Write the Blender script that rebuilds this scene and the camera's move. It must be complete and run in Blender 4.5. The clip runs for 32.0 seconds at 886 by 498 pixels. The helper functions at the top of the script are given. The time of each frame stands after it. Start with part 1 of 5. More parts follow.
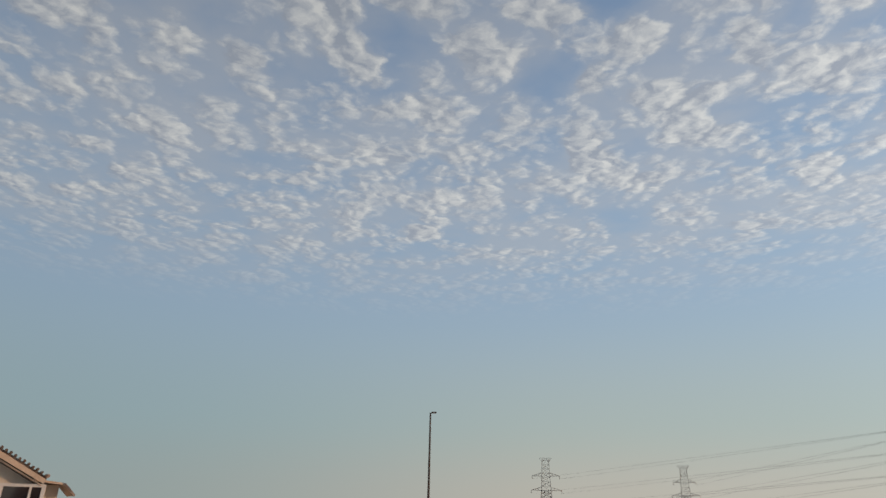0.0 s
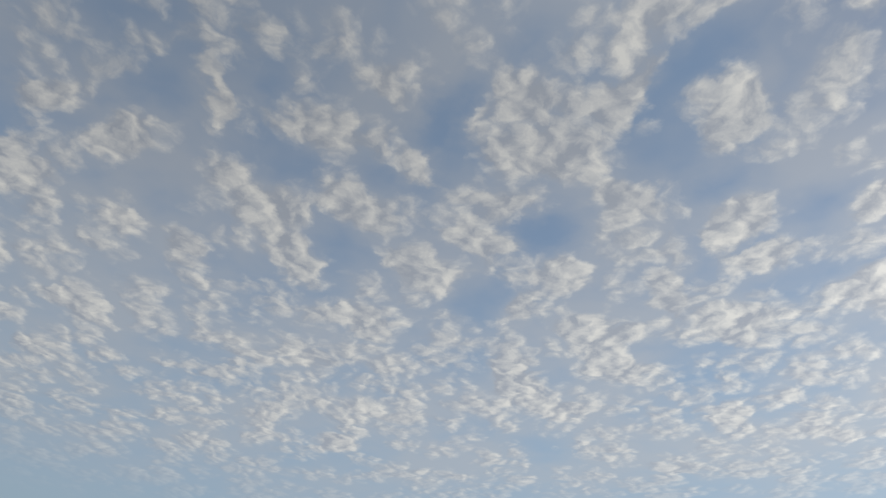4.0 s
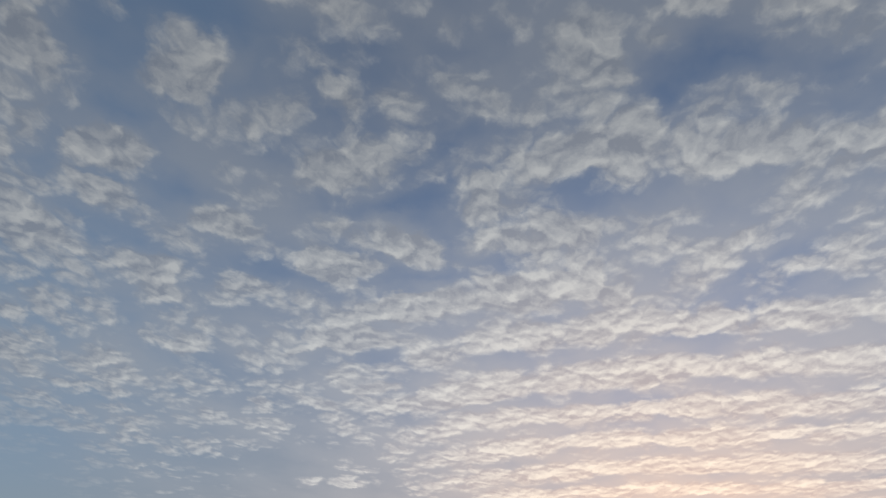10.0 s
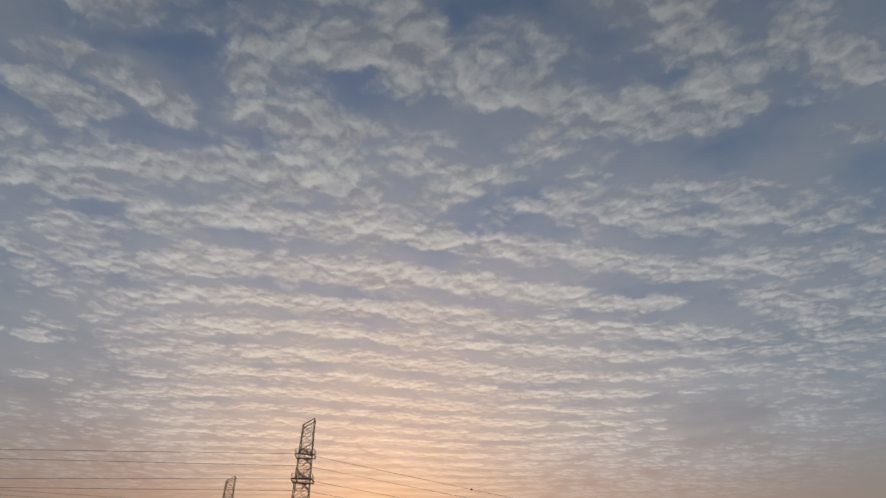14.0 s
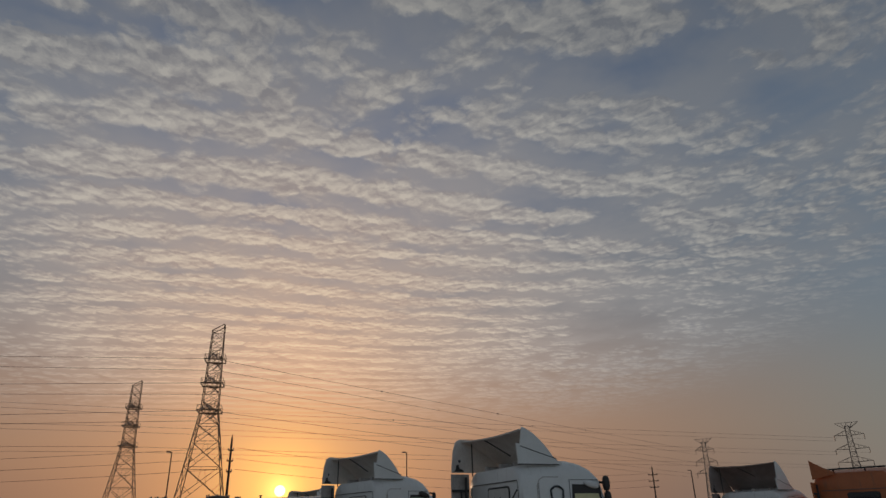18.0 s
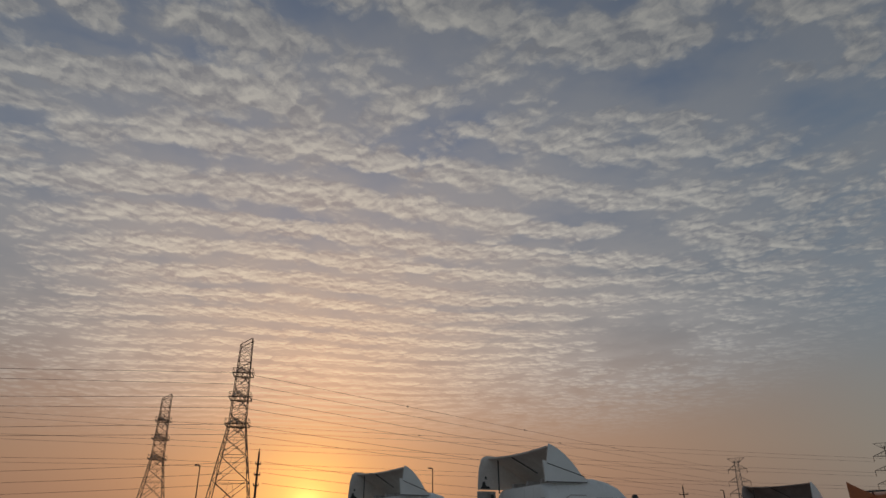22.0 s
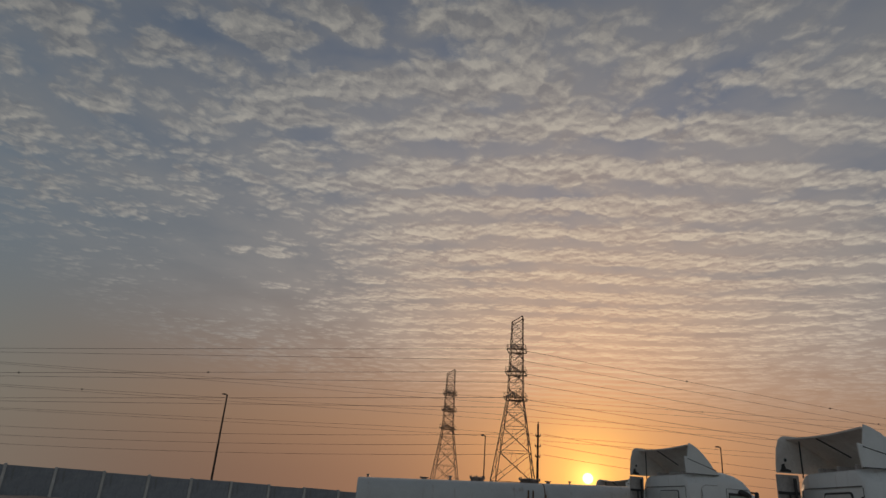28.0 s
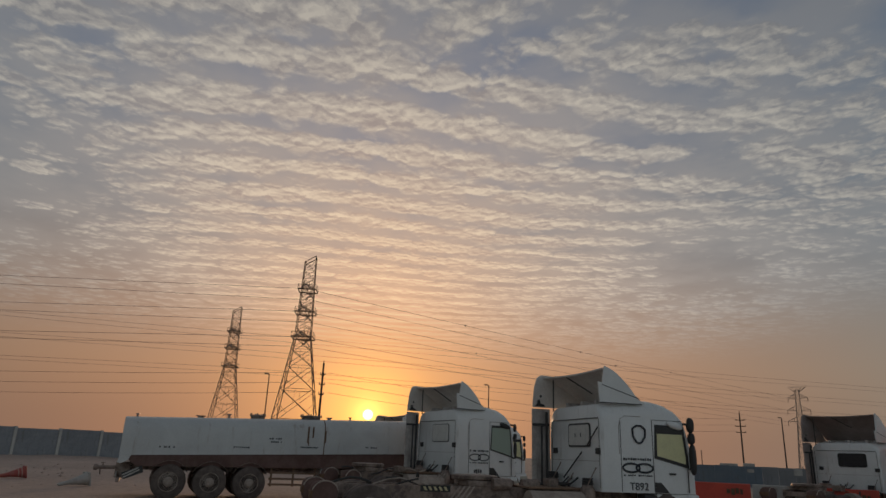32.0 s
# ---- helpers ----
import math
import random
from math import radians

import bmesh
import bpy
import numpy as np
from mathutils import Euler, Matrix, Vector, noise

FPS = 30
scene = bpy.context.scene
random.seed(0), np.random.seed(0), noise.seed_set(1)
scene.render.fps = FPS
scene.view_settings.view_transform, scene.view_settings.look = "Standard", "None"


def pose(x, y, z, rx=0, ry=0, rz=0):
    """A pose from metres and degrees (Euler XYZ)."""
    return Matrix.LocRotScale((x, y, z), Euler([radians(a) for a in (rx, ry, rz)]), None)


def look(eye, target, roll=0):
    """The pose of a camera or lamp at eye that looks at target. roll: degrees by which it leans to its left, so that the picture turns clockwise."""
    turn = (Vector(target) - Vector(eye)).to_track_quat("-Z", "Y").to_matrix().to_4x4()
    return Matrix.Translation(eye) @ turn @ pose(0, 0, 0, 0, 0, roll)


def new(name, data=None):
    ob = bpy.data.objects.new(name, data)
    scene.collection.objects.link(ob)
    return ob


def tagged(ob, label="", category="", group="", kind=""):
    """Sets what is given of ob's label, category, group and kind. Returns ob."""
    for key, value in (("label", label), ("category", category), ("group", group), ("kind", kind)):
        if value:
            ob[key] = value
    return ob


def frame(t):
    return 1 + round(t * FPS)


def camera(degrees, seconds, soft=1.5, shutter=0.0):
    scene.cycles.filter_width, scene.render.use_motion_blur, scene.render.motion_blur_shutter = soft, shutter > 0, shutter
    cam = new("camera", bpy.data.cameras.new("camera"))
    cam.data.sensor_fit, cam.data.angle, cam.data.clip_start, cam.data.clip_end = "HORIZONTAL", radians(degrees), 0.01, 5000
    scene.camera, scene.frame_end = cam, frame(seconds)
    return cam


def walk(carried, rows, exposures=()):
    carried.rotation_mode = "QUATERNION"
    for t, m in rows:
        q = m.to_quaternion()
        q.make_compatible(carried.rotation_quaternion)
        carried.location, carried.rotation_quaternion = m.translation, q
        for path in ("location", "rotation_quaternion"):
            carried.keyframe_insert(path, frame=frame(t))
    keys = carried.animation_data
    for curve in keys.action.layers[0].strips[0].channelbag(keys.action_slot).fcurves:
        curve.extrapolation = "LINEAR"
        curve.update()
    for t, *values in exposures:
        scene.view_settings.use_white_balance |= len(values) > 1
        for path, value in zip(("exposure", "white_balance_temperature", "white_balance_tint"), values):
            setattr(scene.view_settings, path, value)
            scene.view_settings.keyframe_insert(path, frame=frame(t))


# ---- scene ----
# The camera stands on one spot and turns: x points to the sunset, z up.
EYE = 1.6
cam = camera(68.2, 32.0)
PATH = [
    (0, 111.91, -1.07, -2.00),
    (0.5, 115.14, -1.36, -1.67),
    (1, 118.03, -1.32, -1.18),
    (1.5, 120.75, -1.78, -0.82),
    (2, 122.80, -2.22, -2.14),
    (2.5, 125.23, -2.78, -5.11),
    (4.5, 131.41, -3.36, -14.28),
    (5, 131.44, -3.53, -20.25),
    (5.5, 131.42, -3.89, -26.77),
    (6, 130.82, -4.32, -33.15),
    (6.5, 130.59, -4.06, -39.24),
    (7, 129.78, -3.79, -44.61),
    (7.5, 132.55, -3.73, -50.36),
    (8, 135.37, -4.17, -57.01),
    (8.5, 132.16, -4.46, -63.09),
    (9, 129.96, -4.21, -67.37),
    (9.5, 129.44, -3.50, -72.44),
    (10, 129.69, -2.78, -79.17),
    (10.5, 129.71, -2.29, -84.57),
    (11, 126.72, -2.19, -90.13),
    (11.5, 124.53, -1.97, -93.72),
    (12, 122.40, -1.59, -95.67),
    (12.5, 121.82, -0.67, -97.31),
    (13, 122.31, -0.82, -97.76),
    (13.5, 122.62, -0.50, -101.67),
    (14, 120.96, -0.59, -103.98),
    (14.5, 118.30, -0.40, -107.38),
    (15, 117.39, 0.61, -109.81),
    (15.5, 116.12, 0.84, -112.07),
    (17.5, 112.60, 1.05, -112.70),
    (18, 113.01, 1.31, -111.32),
    (18.5, 113.46, 1.10, -111.39),
    (19, 113.39, 1.00, -111.01),
    (19.5, 113.36, 0.83, -110.43),
    (20, 112.66, 0.98, -109.95),
    (20.5, 110.61, 0.97, -109.50),
    (21, 110.73, 0.71, -109.73),
    (21.5, 111.19, 0.76, -109.43),
    (22, 114.33, 0.46, -109.22),
    (22.5, 117.71, 0.43, -109.84),
    (23, 121.55, 0.93, -108.94),
    (23.5, 125.36, 0.66, -107.66),
    (24, 127.92, 0.53, -106.22),
    (24.5, 129.01, 0.25, -103.31),
    (25, 127.67, -2.05, -96.93),
    (25.5, 126.02, -3.08, -91.92),
    (27.5, 114.49, -3.74, -86.90),
    (28, 111.53, -3.91, -86.56),
    (28.5, 109.04, -4.04, -87.98),
    (29, 107.83, -3.52, -91.18),
    (29.5, 107.52, -2.94, -94.11),
    (30, 107.12, -2.56, -96.58),
    (30.5, 107.14, -2.43, -98.56),
    (31, 107.30, -2.57, -100.76),
    (31.5, 107.37, -2.32, -102.45),
    (32, 107.42, -2.21, -104.68),
]
walk(
    cam,
    [(t, pose(0, 0, EYE, rx, ry, rz)) for t, rx, ry, rz in PATH],
    exposures=[(0, 0.95, 6280, 10), (2.5, 1.08, 6430, 10), (4.5, 0.98, 6450, 10), (6, 0.76, 6450, 10), (7, 0.69, 6300, 10), (9, 0.35, 6050, 10), (10, 0.20, 5950, 10), (11, 0.10, 5900, 10), (12, -0.22, 5900, 10), (13, -0.27, 5950, 10), (14, -0.28, 6000, 10), (15, -0.44, 6300, 10), (19, -0.55, 6350, 10), (21.5, -0.51, 6520, 10), (23, -0.25, 6000, 10), (25, 0.06, 5800, 10), (28, -0.60, 6650, 10), (30, -0.40, 6700, 10), (32, -0.41, 6700, 10)],
)

# ---------------------------------------------------------------- sky and sun
SUN_AZ, SUN_EL = 98.2, 2.95  # degrees clockwise from +y, above the horizon
SUN = Vector((math.sin(radians(SUN_AZ)) * math.cos(radians(SUN_EL)),
              math.cos(radians(SUN_AZ)) * math.cos(radians(SUN_EL)), math.sin(radians(SUN_EL))))


class Nodes:
    """A small wrapper that turns calls into shader nodes."""

    def __init__(self, tree):
        self.tree = tree
        tree.nodes.clear()

    def add(self, kind):
        return self.tree.nodes.new(kind)

    def plug(self, socket, value):
        if isinstance(value, bpy.types.NodeSocket):
            self.tree.links.new(value, socket)
        elif value is not None:
            socket.default_value = value

    def math(self, op, a, b=None, c=None, clamp=False):
        node = self.add("ShaderNodeMath")
        node.operation, node.use_clamp = op, clamp
        for socket, value in zip(node.inputs, (a, b, c)):
            self.plug(socket, value)
        return node.outputs[0]

    def vec(self, op, a, b=None, scale=None):
        node = self.add("ShaderNodeVectorMath")
        node.operation = op
        self.plug(node.inputs[0], a)
        if b is not None:
            self.plug(node.inputs[1], b)
        if scale is not None:
            self.plug(node.inputs["Scale"], scale)
        return node.outputs["Value"] if op in ("DOT_PRODUCT", "LENGTH", "DISTANCE") else node.outputs["Vector"]

    def join(self, x, y, z=0.0):
        node = self.add("ShaderNodeCombineXYZ")
        for socket, value in zip(node.inputs, (x, y, z)):
            self.plug(socket, value)
        return node.outputs[0]

    def split(self, v):
        node = self.add("ShaderNodeSeparateXYZ")
        self.plug(node.inputs[0], v)
        return node.outputs

    def smooth(self, value, lo, hi, a=0.0, b=1.0, kind="SMOOTHSTEP"):
        node = self.add("ShaderNodeMapRange")
        node.interpolation_type, node.clamp = kind, True
        for key, x in (("Value", value), ("From Min", lo), ("From Max", hi), ("To Min", a), ("To Max", b)):
            self.plug(node.inputs[key], x)
        return node.outputs[0]

    def noise(self, v, scale, detail=4.0, rough=0.5, dist=0.0, colour=False):
        node = self.add("ShaderNodeTexNoise")
        node.noise_dimensions = "3D"
        self.plug(node.inputs["Vector"], v)
        for key, x in (("Scale", scale), ("Detail", detail), ("Roughness", rough), ("Distortion", dist)):
            self.plug(node.inputs[key], x)
        return node.outputs["Color" if colour else 0]

    def mix(self, f, a, b, blend="MIX"):
        node = self.add("ShaderNodeMix")
        node.data_type, node.blend_type, node.clamp_factor = "RGBA", blend, True
        self.plug(node.inputs["Factor"], f)
        for socket, value in ((node.inputs[6], a), (node.inputs[7], b)):
            self.plug(socket, (*value, 1.0) if isinstance(value, tuple) and len(value) == 3 else value)
        return node.outputs[2]


# Cloud banks and open holes on the level cloud sheet, at their places in units of its height:
# middle, half length, half width, turn in degrees, strength.
SHEET = []


def bank(u, v, length, width, turn, strength):
    SHEET.append((u, v, length, width, turn, strength))


def hole(u, v, length, width, turn, strength):
    SHEET.append((u, v, length, width, turn, -strength))


bank(0.44, 0.39, 0.10, 0.08, -64, 0.4)
bank(0.38, 0.53, 0.11, 0.05, -84, 0.6)
bank(0.60, -0.26, 0.11, 0.04, -83, 0.9)
bank(0.66, -0.10, 0.05, 0.05, 38, 0.9)
bank(0.67, -0.20, 0.07, 0.03, -53, 0.8)
bank(0.16, 0.69, 0.06, 0.04, -73, 0.6)
bank(0.71, -0.11, 0.06, 0.04, -43, 1.0)
bank(-0.04, 0.73, 0.06, 0.03, 42, 0.6)
bank(0.22, 0.69, 0.06, 0.05, 63, 0.9)
bank(0.40, 0.67, 0.08, 0.04, -87, 0.9)
bank(0.64, -0.45, 0.10, 0.05, -61, 0.7)
bank(0.71, 0.38, 0.05, 0.04, -60, 0.6)
bank(0.28, 0.80, 0.12, 0.09, 5, 0.7)
bank(0.61, -0.63, 0.11, 0.07, 50, 0.7)
bank(0.61, 0.63, 0.10, 0.06, 85, 0.9)
bank(-0.13, 0.87, 0.12, 0.07, 28, 0.7)
bank(0.87, -0.16, 0.16, 0.07, 74, 0.6)
bank(-0.34, 0.82, 0.06, 0.02, 87, 0.9)
bank(0.28, 0.84, 0.09, 0.05, -11, 0.9)
bank(0.90, -0.12, 0.11, 0.06, -87, 0.9)
bank(0.06, 0.91, 0.05, 0.05, -13, 0.9)
bank(0.92, -0.07, 0.10, 0.07, 82, 0.5)
bank(0.94, 0.04, 0.05, 0.04, -23, 1.0)
bank(0.74, -0.63, 0.10, 0.07, -79, 0.8)
bank(0.88, 0.43, 0.16, 0.05, 80, 1.1)
bank(0.24, 0.98, 0.11, 0.07, -5, 0.7)
bank(0.95, -0.37, 0.21, 0.06, 83, 0.6)
bank(1.02, 0.15, 0.10, 0.06, 76, 0.8)
bank(0.49, 0.90, 0.10, 0.05, 27, 0.9)
bank(0.98, -0.33, 0.21, 0.08, -88, 0.4)
bank(-0.06, 1.07, 0.08, 0.06, 35, 1.0)
bank(-0.54, 0.97, 0.08, 0.05, -41, 1.0)
bank(0.21, 1.10, 0.06, 0.05, 27, 1.0)
bank(0.93, -0.63, 0.08, 0.07, -68, 0.5)
bank(-0.27, 1.10, 0.15, 0.07, 49, 1.0)
bank(-0.69, 0.90, 0.11, 0.04, -13, 0.6)
bank(0.27, 1.11, 0.06, 0.05, -49, 1.0)
bank(1.15, -0.01, 0.11, 0.06, 85, 0.9)
bank(0.98, -0.61, 0.10, 0.06, -88, 0.7)
bank(1.05, 0.50, 0.05, 0.04, -58, 0.8)
bank(0.86, -0.80, 0.10, 0.07, -89, 0.9)
bank(1.17, 0.17, 0.07, 0.04, 80, 0.8)
bank(0.76, 0.91, 0.09, 0.05, -90, 1.1)
bank(0.70, -0.96, 0.19, 0.06, -79, 0.9)
bank(1.14, 0.37, 0.09, 0.07, -54, 1.0)
bank(0.93, -0.79, 0.10, 0.08, -72, 1.0)
bank(0.11, 1.23, 0.12, 0.06, 35, 1.0)
bank(1.19, 0.35, 0.08, 0.06, -59, 0.9)
bank(1.01, 0.76, 0.07, 0.05, -55, 1.2)
bank(0.45, 1.18, 0.10, 0.07, 74, 0.8)
bank(-0.19, 1.29, 0.09, 0.06, 67, 0.9)
bank(1.19, 0.57, 0.08, 0.06, -63, 1.0)
bank(1.20, 0.57, 0.11, 0.05, -82, 1.1)
bank(0.88, 1.02, 0.07, 0.05, -77, 0.9)
bank(1.35, 0.04, 0.14, 0.05, -84, 1.0)
bank(-0.58, 1.24, 0.07, 0.06, -70, 0.6)
bank(-0.80, 1.13, 0.11, 0.09, -69, 0.9)
bank(0.73, 1.19, 0.14, 0.04, 62, 1.0)
bank(-0.47, 1.32, 0.07, 0.06, 84, 0.9)
bank(0.39, 1.36, 0.11, 0.04, -90, 0.7)
bank(1.41, 0.04, 0.18, 0.06, -84, 0.9)
bank(0.74, -1.21, 0.12, 0.05, -52, 0.7)
bank(1.41, -0.12, 0.07, 0.03, -59, 0.9)
bank(0.88, -1.16, 0.06, 0.03, 89, 0.8)
bank(1.39, 0.45, 0.12, 0.04, 79, 0.9)
bank(1.41, 0.39, 0.13, 0.06, 81, 1.0)
bank(1.25, 0.82, 0.06, 0.05, -77, 0.7)
bank(0.00, 1.51, 0.08, 0.06, 60, 1.0)
bank(1.10, -1.04, 0.16, 0.06, 77, 0.5)
bank(0.62, 1.40, 0.12, 0.08, 50, 0.9)
bank(1.17, 1.04, 0.10, 0.07, -4, 0.9)
bank(0.95, 1.26, 0.09, 0.08, -10, 0.9)
bank(1.52, 0.67, 0.08, 0.04, 73, 0.9)
bank(1.55, 0.64, 0.12, 0.06, 90, 0.9)
bank(0.74, 1.53, 0.09, 0.07, -18, 0.8)
bank(0.46, 1.70, 0.11, 0.05, 69, 0.8)
bank(-0.14, 1.77, 0.10, 0.07, 50, 0.7)
bank(1.59, 0.78, 0.07, 0.02, 78, 0.8)
bank(0.48, 1.71, 0.17, 0.07, 63, 0.9)
bank(-0.77, 1.63, 0.09, 0.08, 56, 0.7)
bank(1.53, 1.14, 0.06, 0.05, 54, 1.1)
bank(1.85, 0.65, 0.09, 0.03, 78, 0.9)
bank(0.67, 1.84, 0.11, 0.06, 22, 0.8)
bank(1.94, 0.42, 0.19, 0.06, 84, 1.0)
bank(0.18, 2.00, 0.13, 0.08, -13, 0.7)
bank(1.19, 1.72, 0.09, 0.06, 81, 0.6)
bank(1.94, 0.82, 0.07, 0.04, -79, 1.0)
bank(1.91, 1.05, 0.06, 0.03, 7, 1.2)
bank(-0.02, 2.33, 0.09, 0.07, -30, 0.7)
bank(1.65, -1.81, 0.30, 0.06, -84, 0.5)
bank(1.22, 2.18, 0.10, 0.06, -89, 0.6)
bank(2.68, 0.98, 0.07, 0.06, -59, 1.2)
bank(2.65, 1.15, 0.08, 0.05, 59, 1.2)
bank(3.13, 1.14, 0.09, 0.06, -75, 1.1)
bank(3.30, 0.90, 0.08, 0.05, 61, 0.9)
hole(0.21, 0.60, 0.08, 0.04, -64, 0.8)
hole(0.64, 0.14, 0.09, 0.04, -77, 0.7)
hole(0.48, 0.58, 0.13, 0.04, -67, 1.1)
hole(0.08, 0.78, 0.12, 0.04, -62, 1.0)
hole(0.73, -0.32, 0.22, 0.04, -77, 1.0)
hole(0.10, 0.80, 0.12, 0.04, 90, 1.0)
hole(0.79, -0.22, 0.07, 0.04, -16, 0.9)
hole(-0.23, 0.79, 0.06, 0.03, 77, 0.7)
hole(0.75, 0.44, 0.06, 0.04, 72, 0.5)
hole(0.85, 0.19, 0.07, 0.03, 75, 0.7)
hole(0.49, -0.74, 0.06, 0.04, 90, 0.6)
hole(0.76, -0.55, 0.07, 0.05, 89, 0.8)
hole(-0.46, 0.84, 0.12, 0.05, -41, 1.0)
hole(0.01, 0.97, 0.05, 0.04, -12, 0.6)
hole(0.82, -0.67, 0.05, 0.04, -57, 0.6)
hole(0.67, 0.83, 0.06, 0.04, -75, 0.9)
hole(1.01, 0.36, 0.12, 0.03, 78, 0.8)
hole(0.37, 1.01, 0.12, 0.06, -25, 1.1)
hole(0.57, -0.96, 0.09, 0.05, -61, 0.7)
hole(0.39, 1.06, 0.08, 0.06, 12, 0.9)
hole(1.02, 0.54, 0.08, 0.05, 53, 0.6)
hole(1.01, 0.61, 0.04, 0.04, -73, 0.7)
hole(-0.48, 1.11, 0.09, 0.07, -66, 0.8)
hole(-0.08, 1.20, 0.10, 0.05, 27, 0.7)
hole(0.90, 0.81, 0.10, 0.07, -67, 1.0)
hole(0.71, 1.01, 0.10, 0.03, 45, 0.7)
hole(-0.60, 1.10, 0.09, 0.05, -19, 0.8)
hole(-0.82, 0.99, 0.11, 0.04, -61, 0.6)
hole(1.23, 0.37, 0.08, 0.06, -68, 0.8)
hole(1.28, 0.29, 0.09, 0.03, -84, 0.6)
hole(1.29, 0.43, 0.08, 0.05, -85, 0.7)
hole(0.28, 1.34, 0.09, 0.06, -89, 0.8)
hole(0.93, -1.01, 0.19, 0.07, 78, 1.0)
hole(1.04, -0.93, 0.15, 0.07, 89, 1.1)
hole(0.96, -1.32, 0.17, 0.09, 88, 1.1)
hole(0.59, 1.62, 0.10, 0.06, 68, 0.7)
hole(1.64, 0.56, 0.10, 0.04, 78, 0.6)
hole(1.70, -1.04, 0.16, 0.10, -37, 0.5)
hole(1.72, -1.40, 0.19, 0.08, -78, 0.7)
hole(0.72, 2.15, 0.24, 0.09, 66, 0.6)
hole(1.81, -1.40, 0.19, 0.10, -87, 0.6)
hole(2.40, 1.17, 0.38, 0.22, 57, 0.4)
hole(3.22, 1.39, 0.93, 0.52, 37, 0.6)
hole(2.99, -2.18, 0.62, 0.31, -40, 1.0)


def build_sky():
    world = bpy.data.worlds.new("evening_sky")
    scene.world = world
    world.use_nodes = True
    n = Nodes(world.node_tree)
    way = n.vec("NORMALIZE", n.add("ShaderNodeTexCoord").outputs["Generated"])
    dx, dy, dz = n.split(way)
    near = n.vec("DOT_PRODUCT", way, tuple(SUN))  # cosine of the angle to the sun
    near0 = n.math("MAXIMUM", near, 0.0)
    el = n.math("MULTIPLY", n.math("ARCSINE", dz), 180 / math.pi)
    # azimuth-only closeness to the sun
    flat = n.vec("NORMALIZE", n.join(dx, dy, 0.0))
    side = n.vec("DOT_PRODUCT", flat, tuple(Vector((SUN.x, SUN.y, 0)).normalized()))
    sunward = n.smooth(side, 0.42, 1.0, kind="SMOOTHERSTEP")

    # clear air: blue above, dusty haze towards the horizon, amber round the sun
    air = n.add("ShaderNodeTexSky")
    air.sky_type, air.sun_disc = "NISHITA", False
    air.sun_elevation, air.sun_rotation = radians(SUN_EL), radians(SUN_AZ)
    air.air_density, air.dust_density, air.ozone_density = 1.2, 1.5, 2.5
    high = n.mix(sunward, (0.150, 0.220, 0.330), (0.105, 0.155, 0.255))
    high = n.mix(0.06, high, air.outputs[0])
    middle = n.mix(sunward, (0.262, 0.350, 0.435), (0.250, 0.252, 0.250))
    low = n.mix(sunward, (0.330, 0.375, 0.340), (0.335, 0.202, 0.127))
    dust = n.mix(sunward, (0.400, 0.375, 0.315), (0.255, 0.147, 0.101))
    averted = n.smooth(side, 0.15, -0.60)
    low = n.mix(averted, low, (0.265, 0.345, 0.350))
    dust = n.mix(averted, dust, (0.285, 0.330, 0.310))
    low = n.mix(n.smooth(el, 0.5, 7.5), dust, low)
    clear = n.mix(n.smooth(el, 4.0, 20.0, kind="SMOOTHSTEP"), low, middle)
    clear = n.mix(n.smooth(el, 10.0, 44.0, kind="SMOOTHSTEP"), clear, high)

    # cloud sheet: coordinates on a level plane overhead
    z = n.math("MAXIMUM", dz, 0.03)
    u, v = n.math("DIVIDE", dx, z), n.math("DIVIDE", dy, z)
    p = n.join(u, v, 0.0)
    drift = n.vec("SCALE", n.vec("SUBTRACT", n.noise(p, 1.6, 2.0, 0.5, colour=True), (0.5, 0.5, 0.5)), scale=0.13)
    q = n.vec("ADD", p, drift)
    broad = n.noise(n.vec("ADD", p, (3.1, 7.7, 0.0)), 1.15, 2.0, 0.5)

    def domes(at, scale):
        """Rounded heads with creases between them, about zero in the mean."""
        node = n.add("ShaderNodeTexVoronoi")
        node.feature, node.voronoi_dimensions, node.normalize = "F1", "2D", True
        n.plug(node.inputs["Vector"], at)
        node.inputs["Scale"].default_value = scale
        d = node.outputs["Distance"]
        return n.math("MULTIPLY_ADD", n.math("MULTIPLY", d, d), -4.0, 0.5)

    tatter = n.vec("SCALE", n.vec("SUBTRACT", n.noise(p, 11.0, 4.0, 0.58, colour=True), (0.5, 0.5, 0.5)), scale=0.075)
    ragged = n.vec("ADD", q, tatter)

    near_by = n.smooth(el, 7.0, 22.0, 0.15, 1.0, "LINEAR")  # the smallest tufts melt together far off

    def puffs(at):
        coarse = n.math("MULTIPLY_ADD", n.noise(at, 4.5, 2.0, 0.5), 0.34, -0.17)
        fine = n.math("MULTIPLY_ADD", n.noise(at, 30.0, 5.0, 0.62), 0.20, -0.10)
        fine = n.math("MULTIPLY", fine, near_by)
        heads = n.math("MULTIPLY_ADD", domes(at, 7.6), 0.155, n.math("MULTIPLY_ADD", domes(at, 18.0), 0.09, n.math("MULTIPLY", n.math("MULTIPLY", domes(at, 41.0), near_by), 0.03)))
        return n.math("ADD", n.math("ADD", coarse, heads), fine)

    here = puffs(ragged)
    ahead = puffs(n.vec("ADD", ragged, (0.022, -0.003, 0.0)))
    # long parallel waves in front of the sun, a quarter of the sheet's height apart and slightly bowed
    bow = n.math("MULTIPLY", n.math("POWER", n.math("ADD", v, 0.5), 3.0), -0.12)
